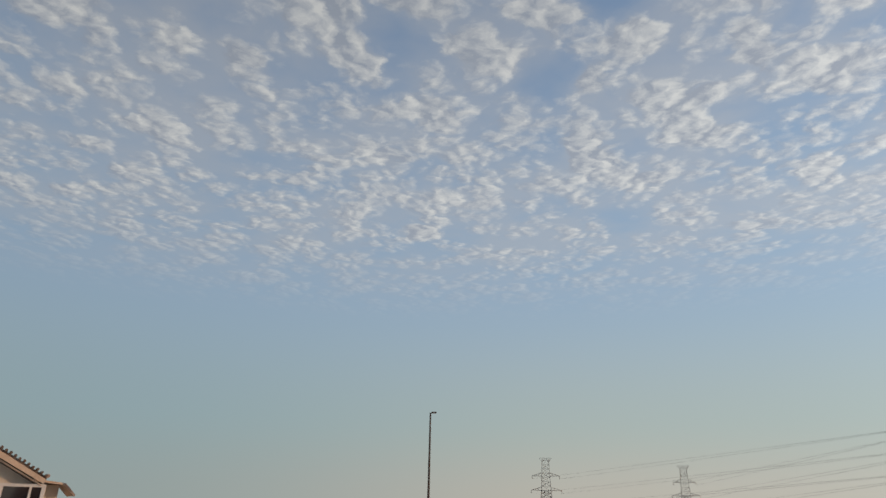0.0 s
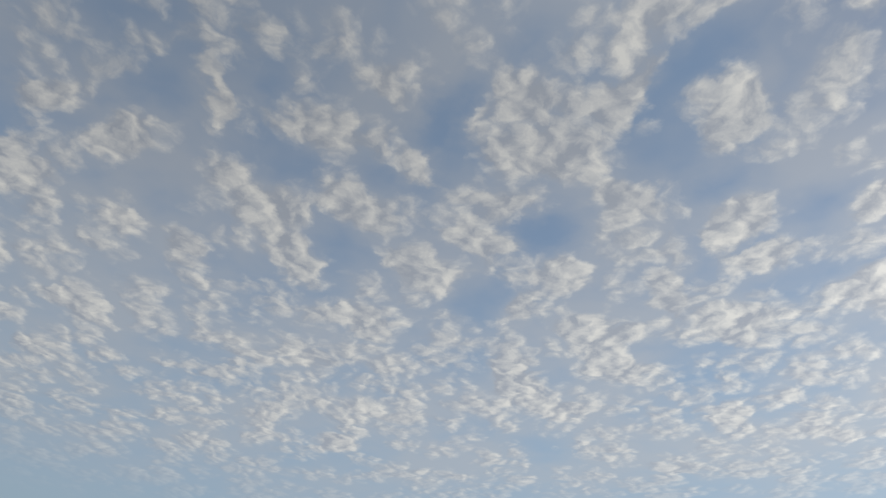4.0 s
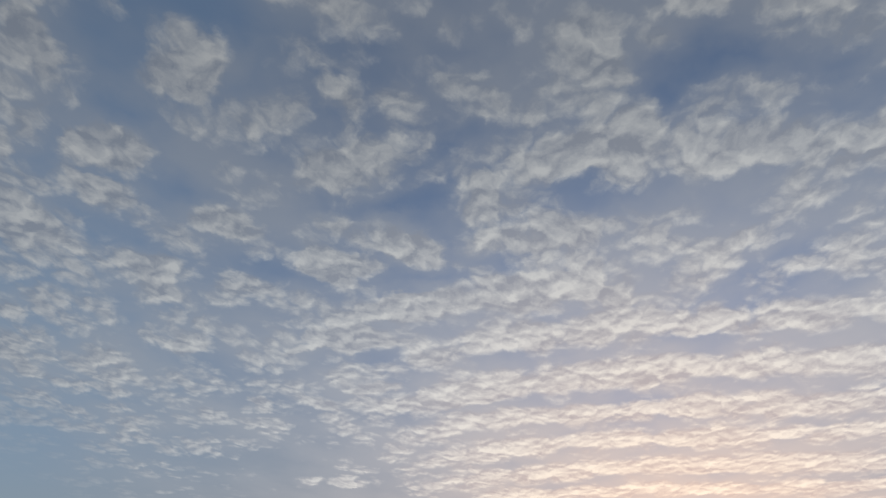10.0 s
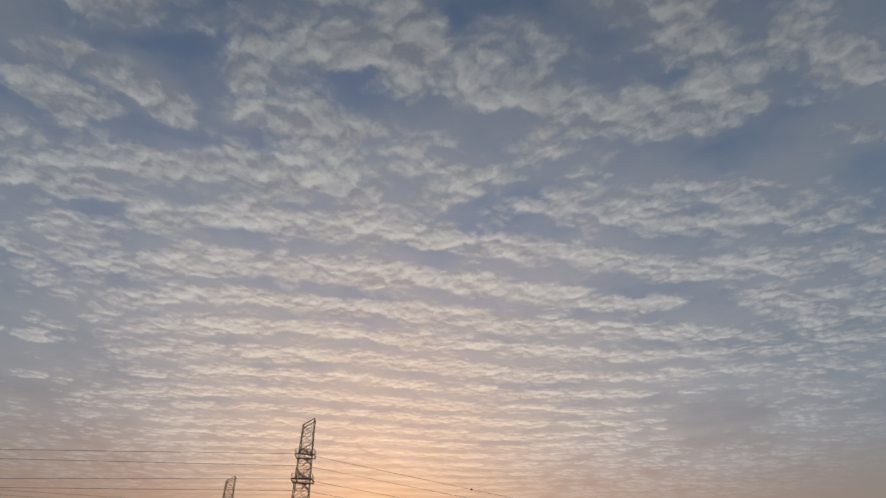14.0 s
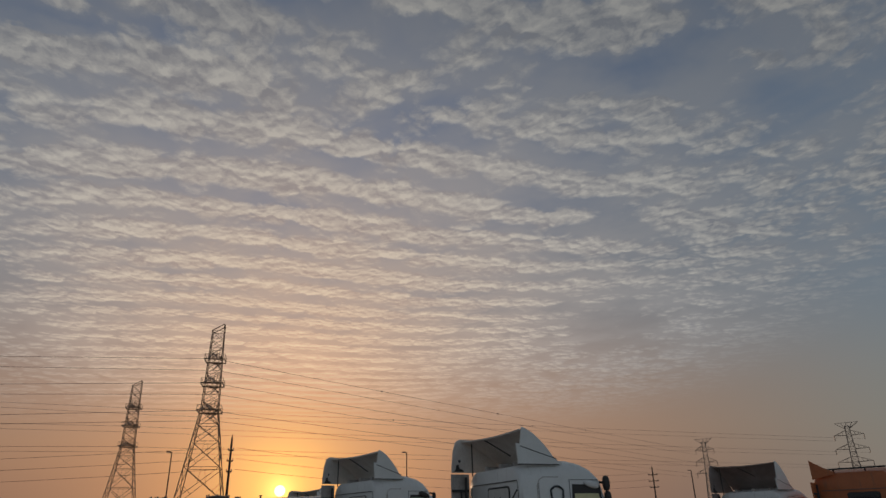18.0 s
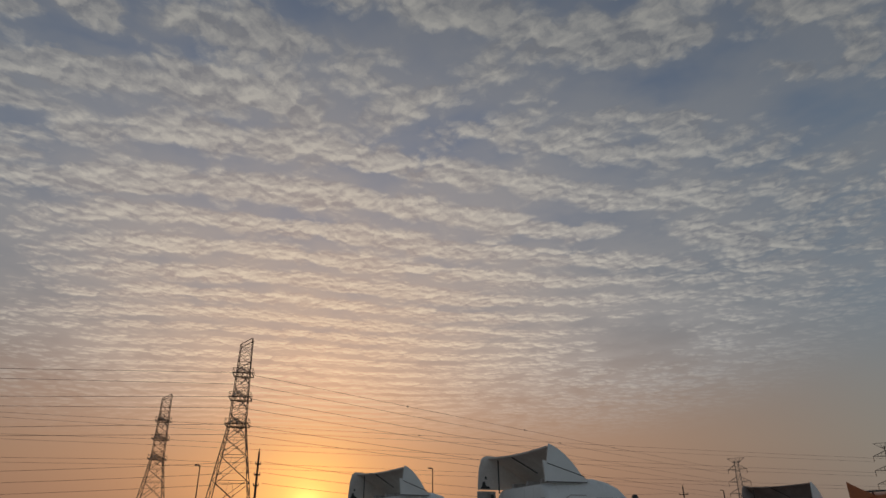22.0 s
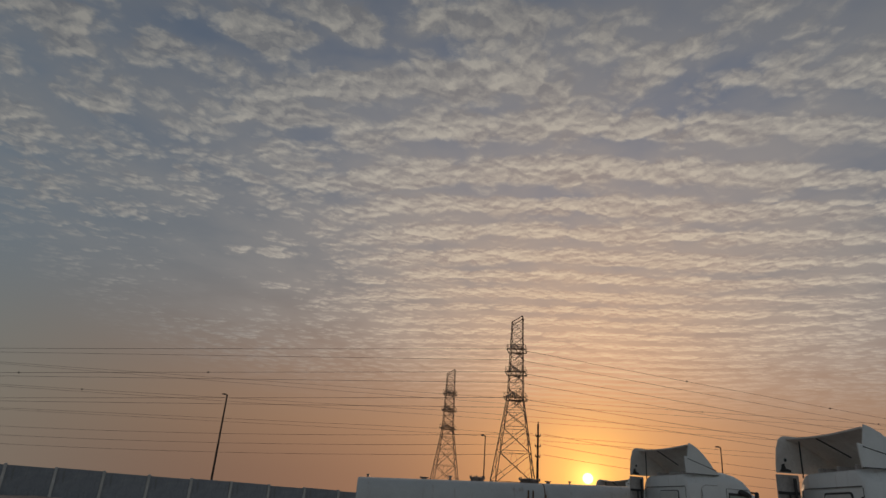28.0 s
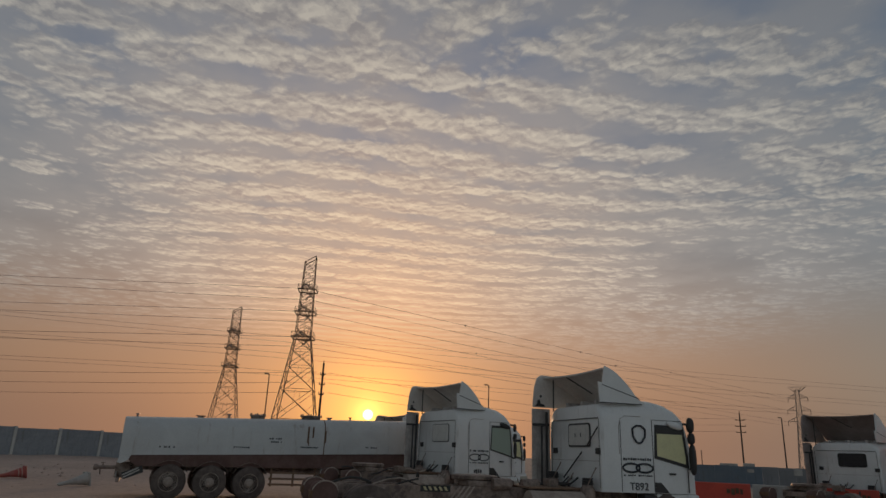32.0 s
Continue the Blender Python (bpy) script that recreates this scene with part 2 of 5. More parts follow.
    bend = n.math("MULTIPLY", n.math("SUBTRACT", n.noise(p, 2.4, 3.0, 0.55), 0.5), 0.16)
    crest = n.math("ADD", n.math("ADD", u, bow), bend)
    wave = n.math("COSINE", n.math("MULTIPLY", n.math("SUBTRACT", crest, 1.56), 2 * math.pi / 0.252))
    zone = n.math("MULTIPLY", n.smooth(u, 1.0, 1.7), n.math("MULTIPLY", n.smooth(v, -2.4, -1.1), n.smooth(v, 1.0, 0.1)))
    waves = n.math("MULTIPLY", wave, zone)
    rough = n.math("MULTIPLY", here, n.math("MULTIPLY_ADD", zone, -0.35, 1.0))
    cover = n.math("ADD", rough, n.math("MULTIPLY", n.math("SUBTRACT", broad, 0.5), 0.16))
    # overhead the sheet breaks up into separate heaps
    cover = n.math("SUBTRACT", cover, n.math("MULTIPLY", n.smooth(el, 24.0, 40.0), n.math("MULTIPLY_ADD", zone, -0.04, 0.04)))
    cover = n.math("ADD", cover, n.math("MULTIPLY", waves, 0.115))
    # scattered flecks only, low down beside the waves
    sparse = n.math("MULTIPLY", n.smooth(u, 1.5, 2.6), n.math("MULTIPLY", n.smooth(v, 0.35, 0.95), n.smooth(v, 3.2, 2.0)))
    cover = n.math("ADD", cover, n.math("MULTIPLY_ADD", zone, 0.06, n.math("MULTIPLY", sparse, -0.04)))
    heap_u, heap_v, _ = n.split(n.vec("ADD", p, n.vec("SCALE", tatter, scale=1.5)))
    total = None
    for bu, bv, length, width, turn, strength in SHEET:
        place = n.add("ShaderNodeMapping")
        place.vector_type = "TEXTURE"
        n.plug(place.inputs["Vector"], n.join(heap_u, heap_v, 0.0))
        place.inputs["Location"].default_value = (bu, bv, 0.0)
        place.inputs["Rotation"].default_value = (0.0, 0.0, radians(turn))
        place.inputs["Scale"].default_value = (length * 1.35, width * 1.35, 1000.0)
        ball = n.add("ShaderNodeTexGradient")
        ball.gradient_type = "SPHERICAL"
        n.plug(ball.inputs["Vector"], place.outputs[0])
        total = n.math("MULTIPLY_ADD", ball.outputs["Fac"], (0.34 if strength > 0 else 0.25) * strength, 0.0 if total is None else total)
    cover = n.math("ADD", cover, total)
    crisp = n.math("MAXIMUM", zone, sparse)
    dense = n.smooth(cover, n.math("MULTIPLY_ADD", crisp, 0.01, -0.07), n.math("MULTIPLY_ADD", crisp, -0.03, 0.15))
    thin = n.math("ADD", n.math("MULTIPLY", n.noise(q, 2.3, 4.0, 0.55), 0.9), n.math("MULTIPLY", total, 0.5))
    veil = n.smooth(thin, 0.20, 0.58, 0.08, 0.66)
    # the sheet ends above the horizon, lower down in front of the sun
    edge = n.smooth(sunward, 0.2, 1.0, 15.0, 6.5, "LINEAR")
    fade = n.smooth(n.math("SUBTRACT", el, edge), 0.0, 9.0)
    dense = n.math("MULTIPLY", dense, fade)
    veil = n.math("MULTIPLY", n.math("MULTIPLY", veil, fade), n.math("MULTIPLY_ADD", sparse, -0.35, 1.0))
    relief = n.math("SUBTRACT", here, ahead)
    lit = n.math("ADD", n.smooth(relief, -0.08, 0.13, kind="LINEAR"), n.math("MULTIPLY", waves, 0.16), clamp=True)
    mottle = n.math("MULTIPLY", n.math("SUBTRACT", n.noise(ragged, 26.0, 4.0, 0.6), 0.5), n.math("MULTIPLY", near_by, 0.8))
    lit = n.math("ADD", lit, mottle, clamp=True)
    half = n.math("POWER", near0, 3.0)
    warm = n.math("POWER", near0, 12.0)
    grey = n.mix(warm, n.mix(half, (0.270, 0.295, 0.335), (0.290, 0.285, 0.290)), (0.400, 0.290, 0.225))
    pale = n.mix(warm, n.mix(half, (0.570, 0.562, 0.530), (0.590, 0.570, 0.515)), (0.735, 0.560, 0.360))
    cloud = n.mix(lit, grey, pale)
    clear = n.mix(veil, clear, n.mix(0.25, grey, pale))
    sky = n.mix(n.math("MULTIPLY", dense, 0.88), clear, cloud)
    # the whole vault brightens towards the sun
    vault = n.math("MULTIPLY", n.math("MULTIPLY_ADD", n.math("POWER", near0, 4.5), 0.80, 0.64), n.smooth(el, 22.0, 56.0, 1.0, 0.76))
    rear_fill = n.smooth(dx, -0.54, -0.95, 1.0, 2.6)  # unseen sky opposite the sun, brightened as fill for the lorries' shaded sides
    turned = n.smooth(side, -0.75, 0.60, 0.80, 1.08, "LINEAR")
    dusty = n.math("MULTIPLY_ADD", n.math("MULTIPLY", n.smooth(dy, -0.2, -0.6), n.smooth(el, 22.0, 10.0)), 0.13, 1.0)  # thicker haze on one side
    sky = n.vec("SCALE", sky, scale=n.math("MULTIPLY", n.math("MULTIPLY", vault, rear_fill), n.math("MULTIPLY", turned, dusty)))

    # the sun's aureole in the dusty air, and its disc
    def glow(power, colour, strength):
        amount = n.math("MULTIPLY", n.math("POWER", near0, power), strength)
        return n.vec("SCALE", colour, scale=amount)

    for power, colour, strength in ((14.0, (0.50, 0.190, 0.045), 0.47), (70.0, (0.98, 0.38, 0.035), 0.62),
                                    (420.0, (1.0, 0.55, 0.05), 0.75), (4500.0, (1.0, 0.72, 0.15), 0.9)):
        sky = n.vec("ADD", sky, glow(power, colour, strength))
    disc = n.smooth(near, math.cos(radians(0.48)), math.cos(radians(0.24)))
    sky = n.vec("ADD", sky, n.vec("SCALE", (1.0, 0.90, 0.58), scale=n.math("MULTIPLY", disc, 4.0)))
    # below the horizon the dust of the ground closes the view
    sky = n.mix(n.smooth(dz, -0.02, -0.001), (0.16, 0.11, 0.08), sky)
    back = n.add("ShaderNodeBackground")
    n.plug(back.inputs["Color"], sky)
    back.inputs["Strength"].default_value = 1.0
    n.plug(n.add("ShaderNodeOutputWorld").inputs["Surface"], back.outputs[0])


build_sky()

lamp = bpy.data.lights.new("low_sun", "SUN")
lamp.energy, lamp.angle, lamp.color = 0.9, radians(0.6), (1.0, 0.62, 0.36)
new("low_sun", lamp).matrix_world = look(SUN * 50, (0, 0, 0))

# ---------------------------------------------------------------- materials


def surface(name, colour, other=None, rough=0.6, metal=0.0, grain=20.0, stain=1.2, bump=0.0, coat=0.0, dirt=None, dirt_from=0.52):
    """Paint, metal, earth or rubber: two scales of variation, optional dirt in blotches and fine relief."""
    m = bpy.data.materials.new(name)
    m.use_nodes = True
    n = Nodes(m.node_tree)
    at = n.add("ShaderNodeTexCoord").outputs["Object"]
    fine = n.noise(at, grain, 5.0, 0.6)
    wide = n.noise(at, stain, 4.0, 0.6, 0.4)
    other = other or tuple(c * 0.72 for c in colour)
    base = n.mix(n.smooth(n.math("ADD", n.math("MULTIPLY", fine, 0.4), n.math("MULTIPLY", wide, 0.6)), 0.36, 0.64), colour, other)
    rnd = n.add("ShaderNodeObjectInfo").outputs["Random"]
    base = n.mix(1.0, base, n.mix(rnd, (0.90, 0.90, 0.90), (1.0, 1.0, 1.0)), "MULTIPLY")
    if dirt:
        streak = n.noise(n.vec("MULTIPLY", at, (1.0, 1.0, 0.16)), 5.0, 6.0, 0.65)
        base = n.mix(n.smooth(streak, dirt_from, dirt_from + 0.22, 0.0, 0.75), base, dirt)
    bsdf = n.add("ShaderNodeBsdfPrincipled")
    n.plug(bsdf.inputs["Base Color"], base)
    n.plug(bsdf.inputs["Roughness"], n.smooth(fine, 0.3, 0.7, max(rough - 0.08, 0.02), min(rough + 0.08, 1.0), "LINEAR"))
    bsdf.inputs["Metallic"].default_value = metal
    bsdf.inputs["Coat Weight"].default_value = coat
    if bump:
        b = n.add("ShaderNodeBump")
        b.inputs["Strength"].default_value, b.inputs["Distance"].default_value = 0.5, bump
        n.plug(b.inputs["Height"], fine)
        n.plug(bsdf.inputs["Normal"], b.outputs[0])
    n.plug(n.add("ShaderNodeOutputMaterial").inputs["Surface"], bsdf.outputs[0])
    return m


WHITE = surface("white_lorry_paint", (0.84, 0.85, 0.84), (0.76, 0.77, 0.76), 0.38, grain=30, stain=1.5, coat=0.15, dirt=(0.36, 0.31, 0.26), dirt_from=0.56)
ORANGE = surface("orange_lorry_paint", (0.64, 0.205, 0.075), (0.54, 0.165, 0.062), 0.45, stain=1.5, dirt=(0.26, 0.14, 0.08))
LINER = surface("dusty_moulded_liner", (0.56, 0.52, 0.49), (0.36, 0.32, 0.30), 0.8, stain=2.5, dirt=(0.20, 0.165, 0.14), dirt_from=0.48, bump=0.004)
SEAM = surface("dark_rubber_seam", (0.13, 0.125, 0.12), (0.20, 0.19, 0.18), 0.8)
BLACK = surface("black_plastic", (0.035, 0.034, 0.035), (0.055, 0.052, 0.05), 0.6)
RUBBER = surface("dusty_tyre_rubber", (0.095, 0.074, 0.066), (0.180, 0.140, 0.120), 0.9, grain=14, stain=3, bump=0.006)
RIM = surface("dusty_steel_rim", (0.50, 0.42, 0.36), (0.36, 0.29, 0.245), 0.7, 0.0, stain=4)
CHASSIS = surface("oily_chassis_steel", (0.14, 0.100, 0.085), (0.40, 0.31, 0.26), 0.55, 0.2, grain=14, stain=4, dirt=(0.20, 0.15, 0.11))
TANK = surface("weathered_pale_tank_paint", (0.70, 0.71, 0.70), (0.61, 0.615, 0.61), 0.42, grain=25, stain=0.9, coat=0.1, dirt=(0.33, 0.26, 0.21), dirt_from=0.55)
RUST = surface("rust_brown_skirt", (0.125, 0.068, 0.057), (0.185, 0.112, 0.095), 0.85, grain=12, stain=1.6, dirt=(0.17, 0.12, 0.09))
STREAK = surface("rust_streaks", (0.14, 0.075, 0.045), (0.20, 0.12, 0.07), 0.9, stain=6)
INK = surface("dark_lettering", (0.030, 0.035, 0.045), (0.05, 0.055, 0.06), 0.6)
# brown of the low sunlight on the near towers is put into this colour
STEEL = surface("rusty_galvanised_steel", (0.27, 0.165, 0.105), (0.19, 0.12, 0.08), 0.65, 0.25, stain=2)
CABLE = surface("weathered_cable", (0.09, 0.075, 0.07), None, 0.7, 0.3)
WOOD = surface("tarred_wood_pole", (0.085, 0.060, 0.045), (0.05, 0.037, 0.03), 0.85, stain=3, bump=0.01)
SAND = surface("trampled_sandy_ground", (0.58, 0.44, 0.37), (0.45, 0.34, 0.285), 0.95, grain=2.2, stain=0.12, bump=0.05, dirt=(0.21, 0.155, 0.125), dirt_from=0.5)
PANEL = surface("grey_precast_panel", (0.32, 0.33, 0.355), (0.25, 0.26, 0.28), 0.9, grain=9, stain=0.8, bump=0.01, dirt=(0.20, 0.19, 0.18))
POST = surface("pale_concrete_post", (0.62, 0.60, 0.57), (0.52, 0.50, 0.47), 0.9, grain=8, stain=1, bump=0.01)
BAND = surface("dusty_pink_band", (0.52, 0.30, 0.25), (0.42, 0.23, 0.19), 0.7)
RED = surface("faded_red_plastic", (0.44, 0.10, 0.08), (0.36, 0.085, 0.068), 0.6, stain=2, dirt=(0.34, 0.20, 0.16))
SCARLET = surface("scarlet_barrier_plastic", (0.66, 0.075, 0.040), (0.55, 0.06, 0.035), 0.5, stain=1.5, dirt=(0.42, 0.16, 0.11), dirt_from=0.6)
PALE = surface("dusty_white_plastic", (0.52, 0.50, 0.47), (0.40, 0.38, 0.35), 0.55, stain=2, dirt=(0.30, 0.25, 0.21))
GREYSHEET = surface("grey_sheet", (0.27, 0.275, 0.285), (0.21, 0.215, 0.225), 0.7, stain=0.6, dirt=(0.17, 0.16, 0.16))
BLUE = surface("faded_blue_sheet", (0.15, 0.19, 0.235), (0.19, 0.22, 0.25), 0.7, stain=0.6, dirt=(0.13, 0.13, 0.14))
RENDERED = surface("cream_wall_render", (0.66, 0.59, 0.49), (0.57, 0.50, 0.41), 0.9, stain=1, bump=0.01)
TILE = surface("brown_clay_tile", (0.15, 0.105, 0.080), (0.10, 0.07, 0.055), 0.85, stain=3, dirt=(0.12, 0.075, 0.055))
TIMBER = surface("cream_painted_timber", (0.56, 0.44, 0.33), (0.46, 0.35, 0.26), 0.7, stain=3)
INNER = surface("dusty_fairing_inside", (0.80, 0.75, 0.70), (0.66, 0.60, 0.55), 0.85, stain=2.2, dirt=(0.45, 0.37, 0.31), dirt_from=0.58)
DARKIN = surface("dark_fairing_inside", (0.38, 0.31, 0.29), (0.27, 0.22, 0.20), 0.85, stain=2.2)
CURTAIN = surface("pale_cab_curtain", (0.74, 0.73, 0.69), (0.62, 0.61, 0.58), 0.8, stain=3)
YELLOW = surface("yellow_cab_sunshade", (0.80, 0.77, 0.45), (0.70, 0.67, 0.39), 0.6, stain=2)
LAMP = surface("lamp_glass", (0.55, 0.52, 0.46), None, 0.25)
REFLECT = surface("yellow_marking", (0.66, 0.58, 0.34), (0.55, 0.48, 0.28), 0.5)


def glass(name, tint):
    m = bpy.data.materials.new(name)
    m.use_nodes = True
    b = m.node_tree.nodes["Principled BSDF"]
    b.inputs["Base Color"].default_value = (*tint, 1.0)
    b.inputs["Roughness"].default_value = 0.06
    b.inputs["IOR"].default_value = 1.5
    b.inputs["Transmission Weight"].default_value = 0.0
    b.inputs["Coat Weight"].default_value = 0.6
    return m


DARKGLASS = glass("dark_tinted_glass", (0.015, 0.016, 0.02))
GREENGLASS = glass("green_tinted_glass", (0.30, 0.37, 0.31))

# ---------------------------------------------------------------- mesh helpers


def box(bm, x0, x1, y0, y1, z0, z1, bevel=0.0, m=None):
    made = bmesh.ops.create_cube(bm, size=1.0)["verts"]
    bmesh.ops.scale(bm, vec=(x1 - x0, y1 - y0, z1 - z0), verts=made)
    bmesh.ops.translate(bm, vec=((x0 + x1) / 2, (y0 + y1) / 2, (z0 + z1) / 2), verts=made)
    if bevel:
        edges = list({e for v in made for e in v.link_edges})
        out = bmesh.ops.bevel(bm, geom=edges, offset=bevel, segments=2, affect="EDGES", profile=0.6)
        made = list({v for f in out["faces"] for v in f.verts} | {v for v in made if v.is_valid})
    if m is not None:
        bmesh.ops.transform(bm, matrix=m, verts=made)
    return bm


def rod(bm, a, b, r0, r1=None, sides=8):
    """A straight bar from a to b."""
    a, b = Vector(a), Vector(b)
    r1 = r0 if r1 is None else r1
    turn = (b - a).to_track_quat("Z", "Y").to_matrix().to_4x4()
    made = bmesh.ops.create_cone(bm, cap_ends=True, segments=sides, radius1=r0, radius2=r1, depth=(b - a).length)["verts"]
    bmesh.ops.transform(bm, matrix=Matrix.Translation((a + b) / 2) @ turn, verts=made)
    return bm


def pod(bm, centre, size, power=2.6, m=None):
    """A rounded housing: a ball squared off towards a box, of the given half sizes."""
    made = bmesh.ops.create_uvsphere(bm, u_segments=14, v_segments=9, radius=1.0)["verts"]
    for v in made:
        k = (abs(v.co.x) ** power + abs(v.co.y) ** power + abs(v.co.z) ** power) ** (-1 / power)
        v.co = Vector(centre) + Vector([k * c * h for c, h in zip(v.co, size)])
    if m is not None:
        bmesh.ops.transform(bm, matrix=m, verts=made)
    return bm


def lathe(bm, profile, sides=28, m=None):
    """Turns (radius, height) pairs about the z axis."""
    rings = []
    for r, h in profile:
        rings.append([bm.verts.new((r * math.cos(i * math.tau / sides), r * math.sin(i * math.tau / sides), h)) for i in range(sides)])
    for a, b in zip(rings, rings[1:]):
        for i in range(sides):
            bm.faces.new((a[i], a[(i + 1) % sides], b[(i + 1) % sides], b[i]))
    for ring, flip in ((rings[0], True), (rings[-1], False)):
        bm.faces.new(reversed(ring) if flip else ring)
    if m is not None:
        bmesh.ops.transform(bm, matrix=m, verts=[v for r in rings for v in r])
    return bm


def slab(bm, outline, depth, m=None):
    """A flat plate: (x, y) outline with a thickness along z."""
    low = [bm.verts.new((x, y, 0.0)) for x, y in outline]
    top = [bm.verts.new((x, y, depth)) for x, y in outline]
    bm.faces.new(reversed(low))
    bm.faces.new(top)
    k = len(outline)
    for i in range(k):
        bm.faces.new((low[i], low[(i + 1) % k], top[(i + 1) % k], top[i]))
    if m is not None:
        bmesh.ops.transform(bm, matrix=m, verts=low + top)
    return bm


def loft(bm, sections, close=True, caps=True):
    rings = [[bm.verts.new(c) for c in s] for s in sections]
    k = len(rings[0])
    for a, b in zip(rings, rings[1:]):
        for i in range(k if close else k - 1):
            bm.faces.new((a[i], a[(i + 1) % k], b[(i + 1) % k], b[i]))
    if caps:
        bm.faces.new(reversed(rings[0]))
        bm.faces.new(rings[-1])
    return bm


def rounded(w, h, r, steps=4, cx=0.0, cy=0.0):
    """Outline of a rectangle with round corners."""
    out = []
    for k, (sx, sy) in enumerate(((1, 1), (-1, 1), (-1, -1), (1, -1))):
        for i in range(steps + 1):
            a = math.radians(90 * k + 90 * i / steps)
            out.append((cx + sx * (w / 2 - r) + r * math.cos(a), cy + sy * (h / 2 - r) + r * math.sin(a)))
    return out


def finish(ob, bm, material, smooth=False):
    bmesh.ops.recalc_face_normals(bm, faces=bm.faces)
    if smooth:
        for f in bm.faces:
            f.smooth = True
        for e in bm.edges:
            e.smooth = e.calc_face_angle(0.0) < 0.6
    bm.to_mesh(ob.data)
    bm.free()
    ob.data.materials.append(material)
    return ob


def part(name, bm, material, parent, label="", smooth=False):
    ob = new(name, bpy.data.meshes.new(name))
    finish(ob, bm, material, smooth)
    ob.parent = parent
    return tagged(ob, label)


def thing(name, m, label, category, group="", kind=""):
    ob = new(name)
    ob.empty_display_size = 0.2
    ob.matrix_world = m
    return tagged(ob, label, category, group, kind)


def solid(name, bm, material, m, label, category="", group="", kind="", smooth=False):
    ob = new(name, bpy.data.meshes.new(name))
    finish(ob, bm, material, smooth)
    ob.matrix_world = m
    return tagged(ob, label, category, group, kind)


def B():
    return bmesh.new()


def at(az, dist, z=0.0, turn=0.0):
    """A pose on the ground at an azimuth and a distance from the viewpoint; its -y side faces the viewpoint."""
    return pose(dist * math.sin(radians(az)), dist * math.cos(radians(az)), z, 0, 0, -az + turn)

# ---------------------------------------------------------------- ground, boundary wall, house


def ground_sheet():
    """One sheet to the horizon, finer and slightly uneven near the viewpoint."""
    steps = [-2600, -1200, -500, -220, -110] + [k * 2.5 for k in range(-28, 37)] + [130, 220, 500, 1200, 2600]
    verts, faces = [], []
    k = len(steps)
    for y in steps:
        for x in steps:
            far = max(abs(x), abs(y))
            h = 0.0
            if far < 100:
                h = 0.09 * (noise.noise((x * 0.11, y * 0.11, 0.3)) + 0.5 * noise.noise((x * 0.37, y * 0.37, 1.3)))
                # trodden flat under the lorries, heaped against the boundary wall
                flat = math.exp(-(((x - 21) / 9) ** 2 + ((y + 9) / 14) ** 2))
                s = x * math.sin(radians(54)) + y * math.cos(radians(54)) - 63
                h = h * (1 - flat) + 0.35 * math.exp(-(s / 3.5) ** 2) * (0.6 + 0.4 * noise.noise((x * 0.2, y * 0.2, 5)))
            verts.append((x, y, h - 0.01))
    for j in range(k - 1):
        for i in range(k - 1):
            a = j * k + i
            faces.append((a, a + 1, a + k + 1, a + k))
    me = bpy.data.meshes.new("ground")
    me.from_pydata(verts, [], faces)
    me.materials.append(SAND)
    for f in me.polygons:
        f.use_smooth = True
    return tagged(new("ground", me), "trampled sandy yard reaching to the horizon", "ground", kind="structure")


ground_sheet()


def stones():
    """Loose stones and clods strewn between the wall and the lorries."""
    rng = random.Random(4)
    verts, faces = [], []
    shape = [(1, 0, 0), (-1, 0, 0), (0, 1, 0), (0, -1, 0), (0, 0, 1), (0, 0, -0.4)]
    tri = [(0, 2, 4), (2, 1, 4), (1, 3, 4), (3, 0, 4), (2, 0, 5), (1, 2, 5), (3, 1, 5), (0, 3, 5)]
    for _ in range(260):
        az, dist = rng.uniform(58, 84), rng.uniform(26, 60)
        if rng.random() < 0.35:
            az, dist = rng.gauss(74, 3), rng.gauss(42, 4)
        x, y = dist * math.sin(radians(az)), dist * math.cos(radians(az))
        r = 0.02 + 0.09 * rng.random() ** 4
        b = len(verts)
        spin = rng.uniform(0, math.tau)
        for sx, sy, sz in shape:
            k = r * rng.uniform(0.7, 1.3)
            verts.append((x + k * (sx * math.cos(spin) - sy * math.sin(spin)) * 1.5, y + k * (sx * math.sin(spin) + sy * math.cos(spin)), 0.02 + k * sz * 0.8))
        faces += [tuple(b + i for i in f) for f in tri]
    me = bpy.data.meshes.new("rubble")
    me.from_pydata(verts, [], faces)
    me.materials.append(SAND)
    tagged(new("rubble", me), "loose stones and clods strewn over sandy ground", "rubble", kind="stuff")


stones()

# boundary wall of precast panels between posts; its foot lies 63 m away at azimuth 54
WALL_FOOT = Vector((63 * math.sin(radians(54)), 63 * math.cos(radians(54)), 0))
WALL_DIR = Vector((math.cos(radians(54)), -math.sin(radians(54)), 0))


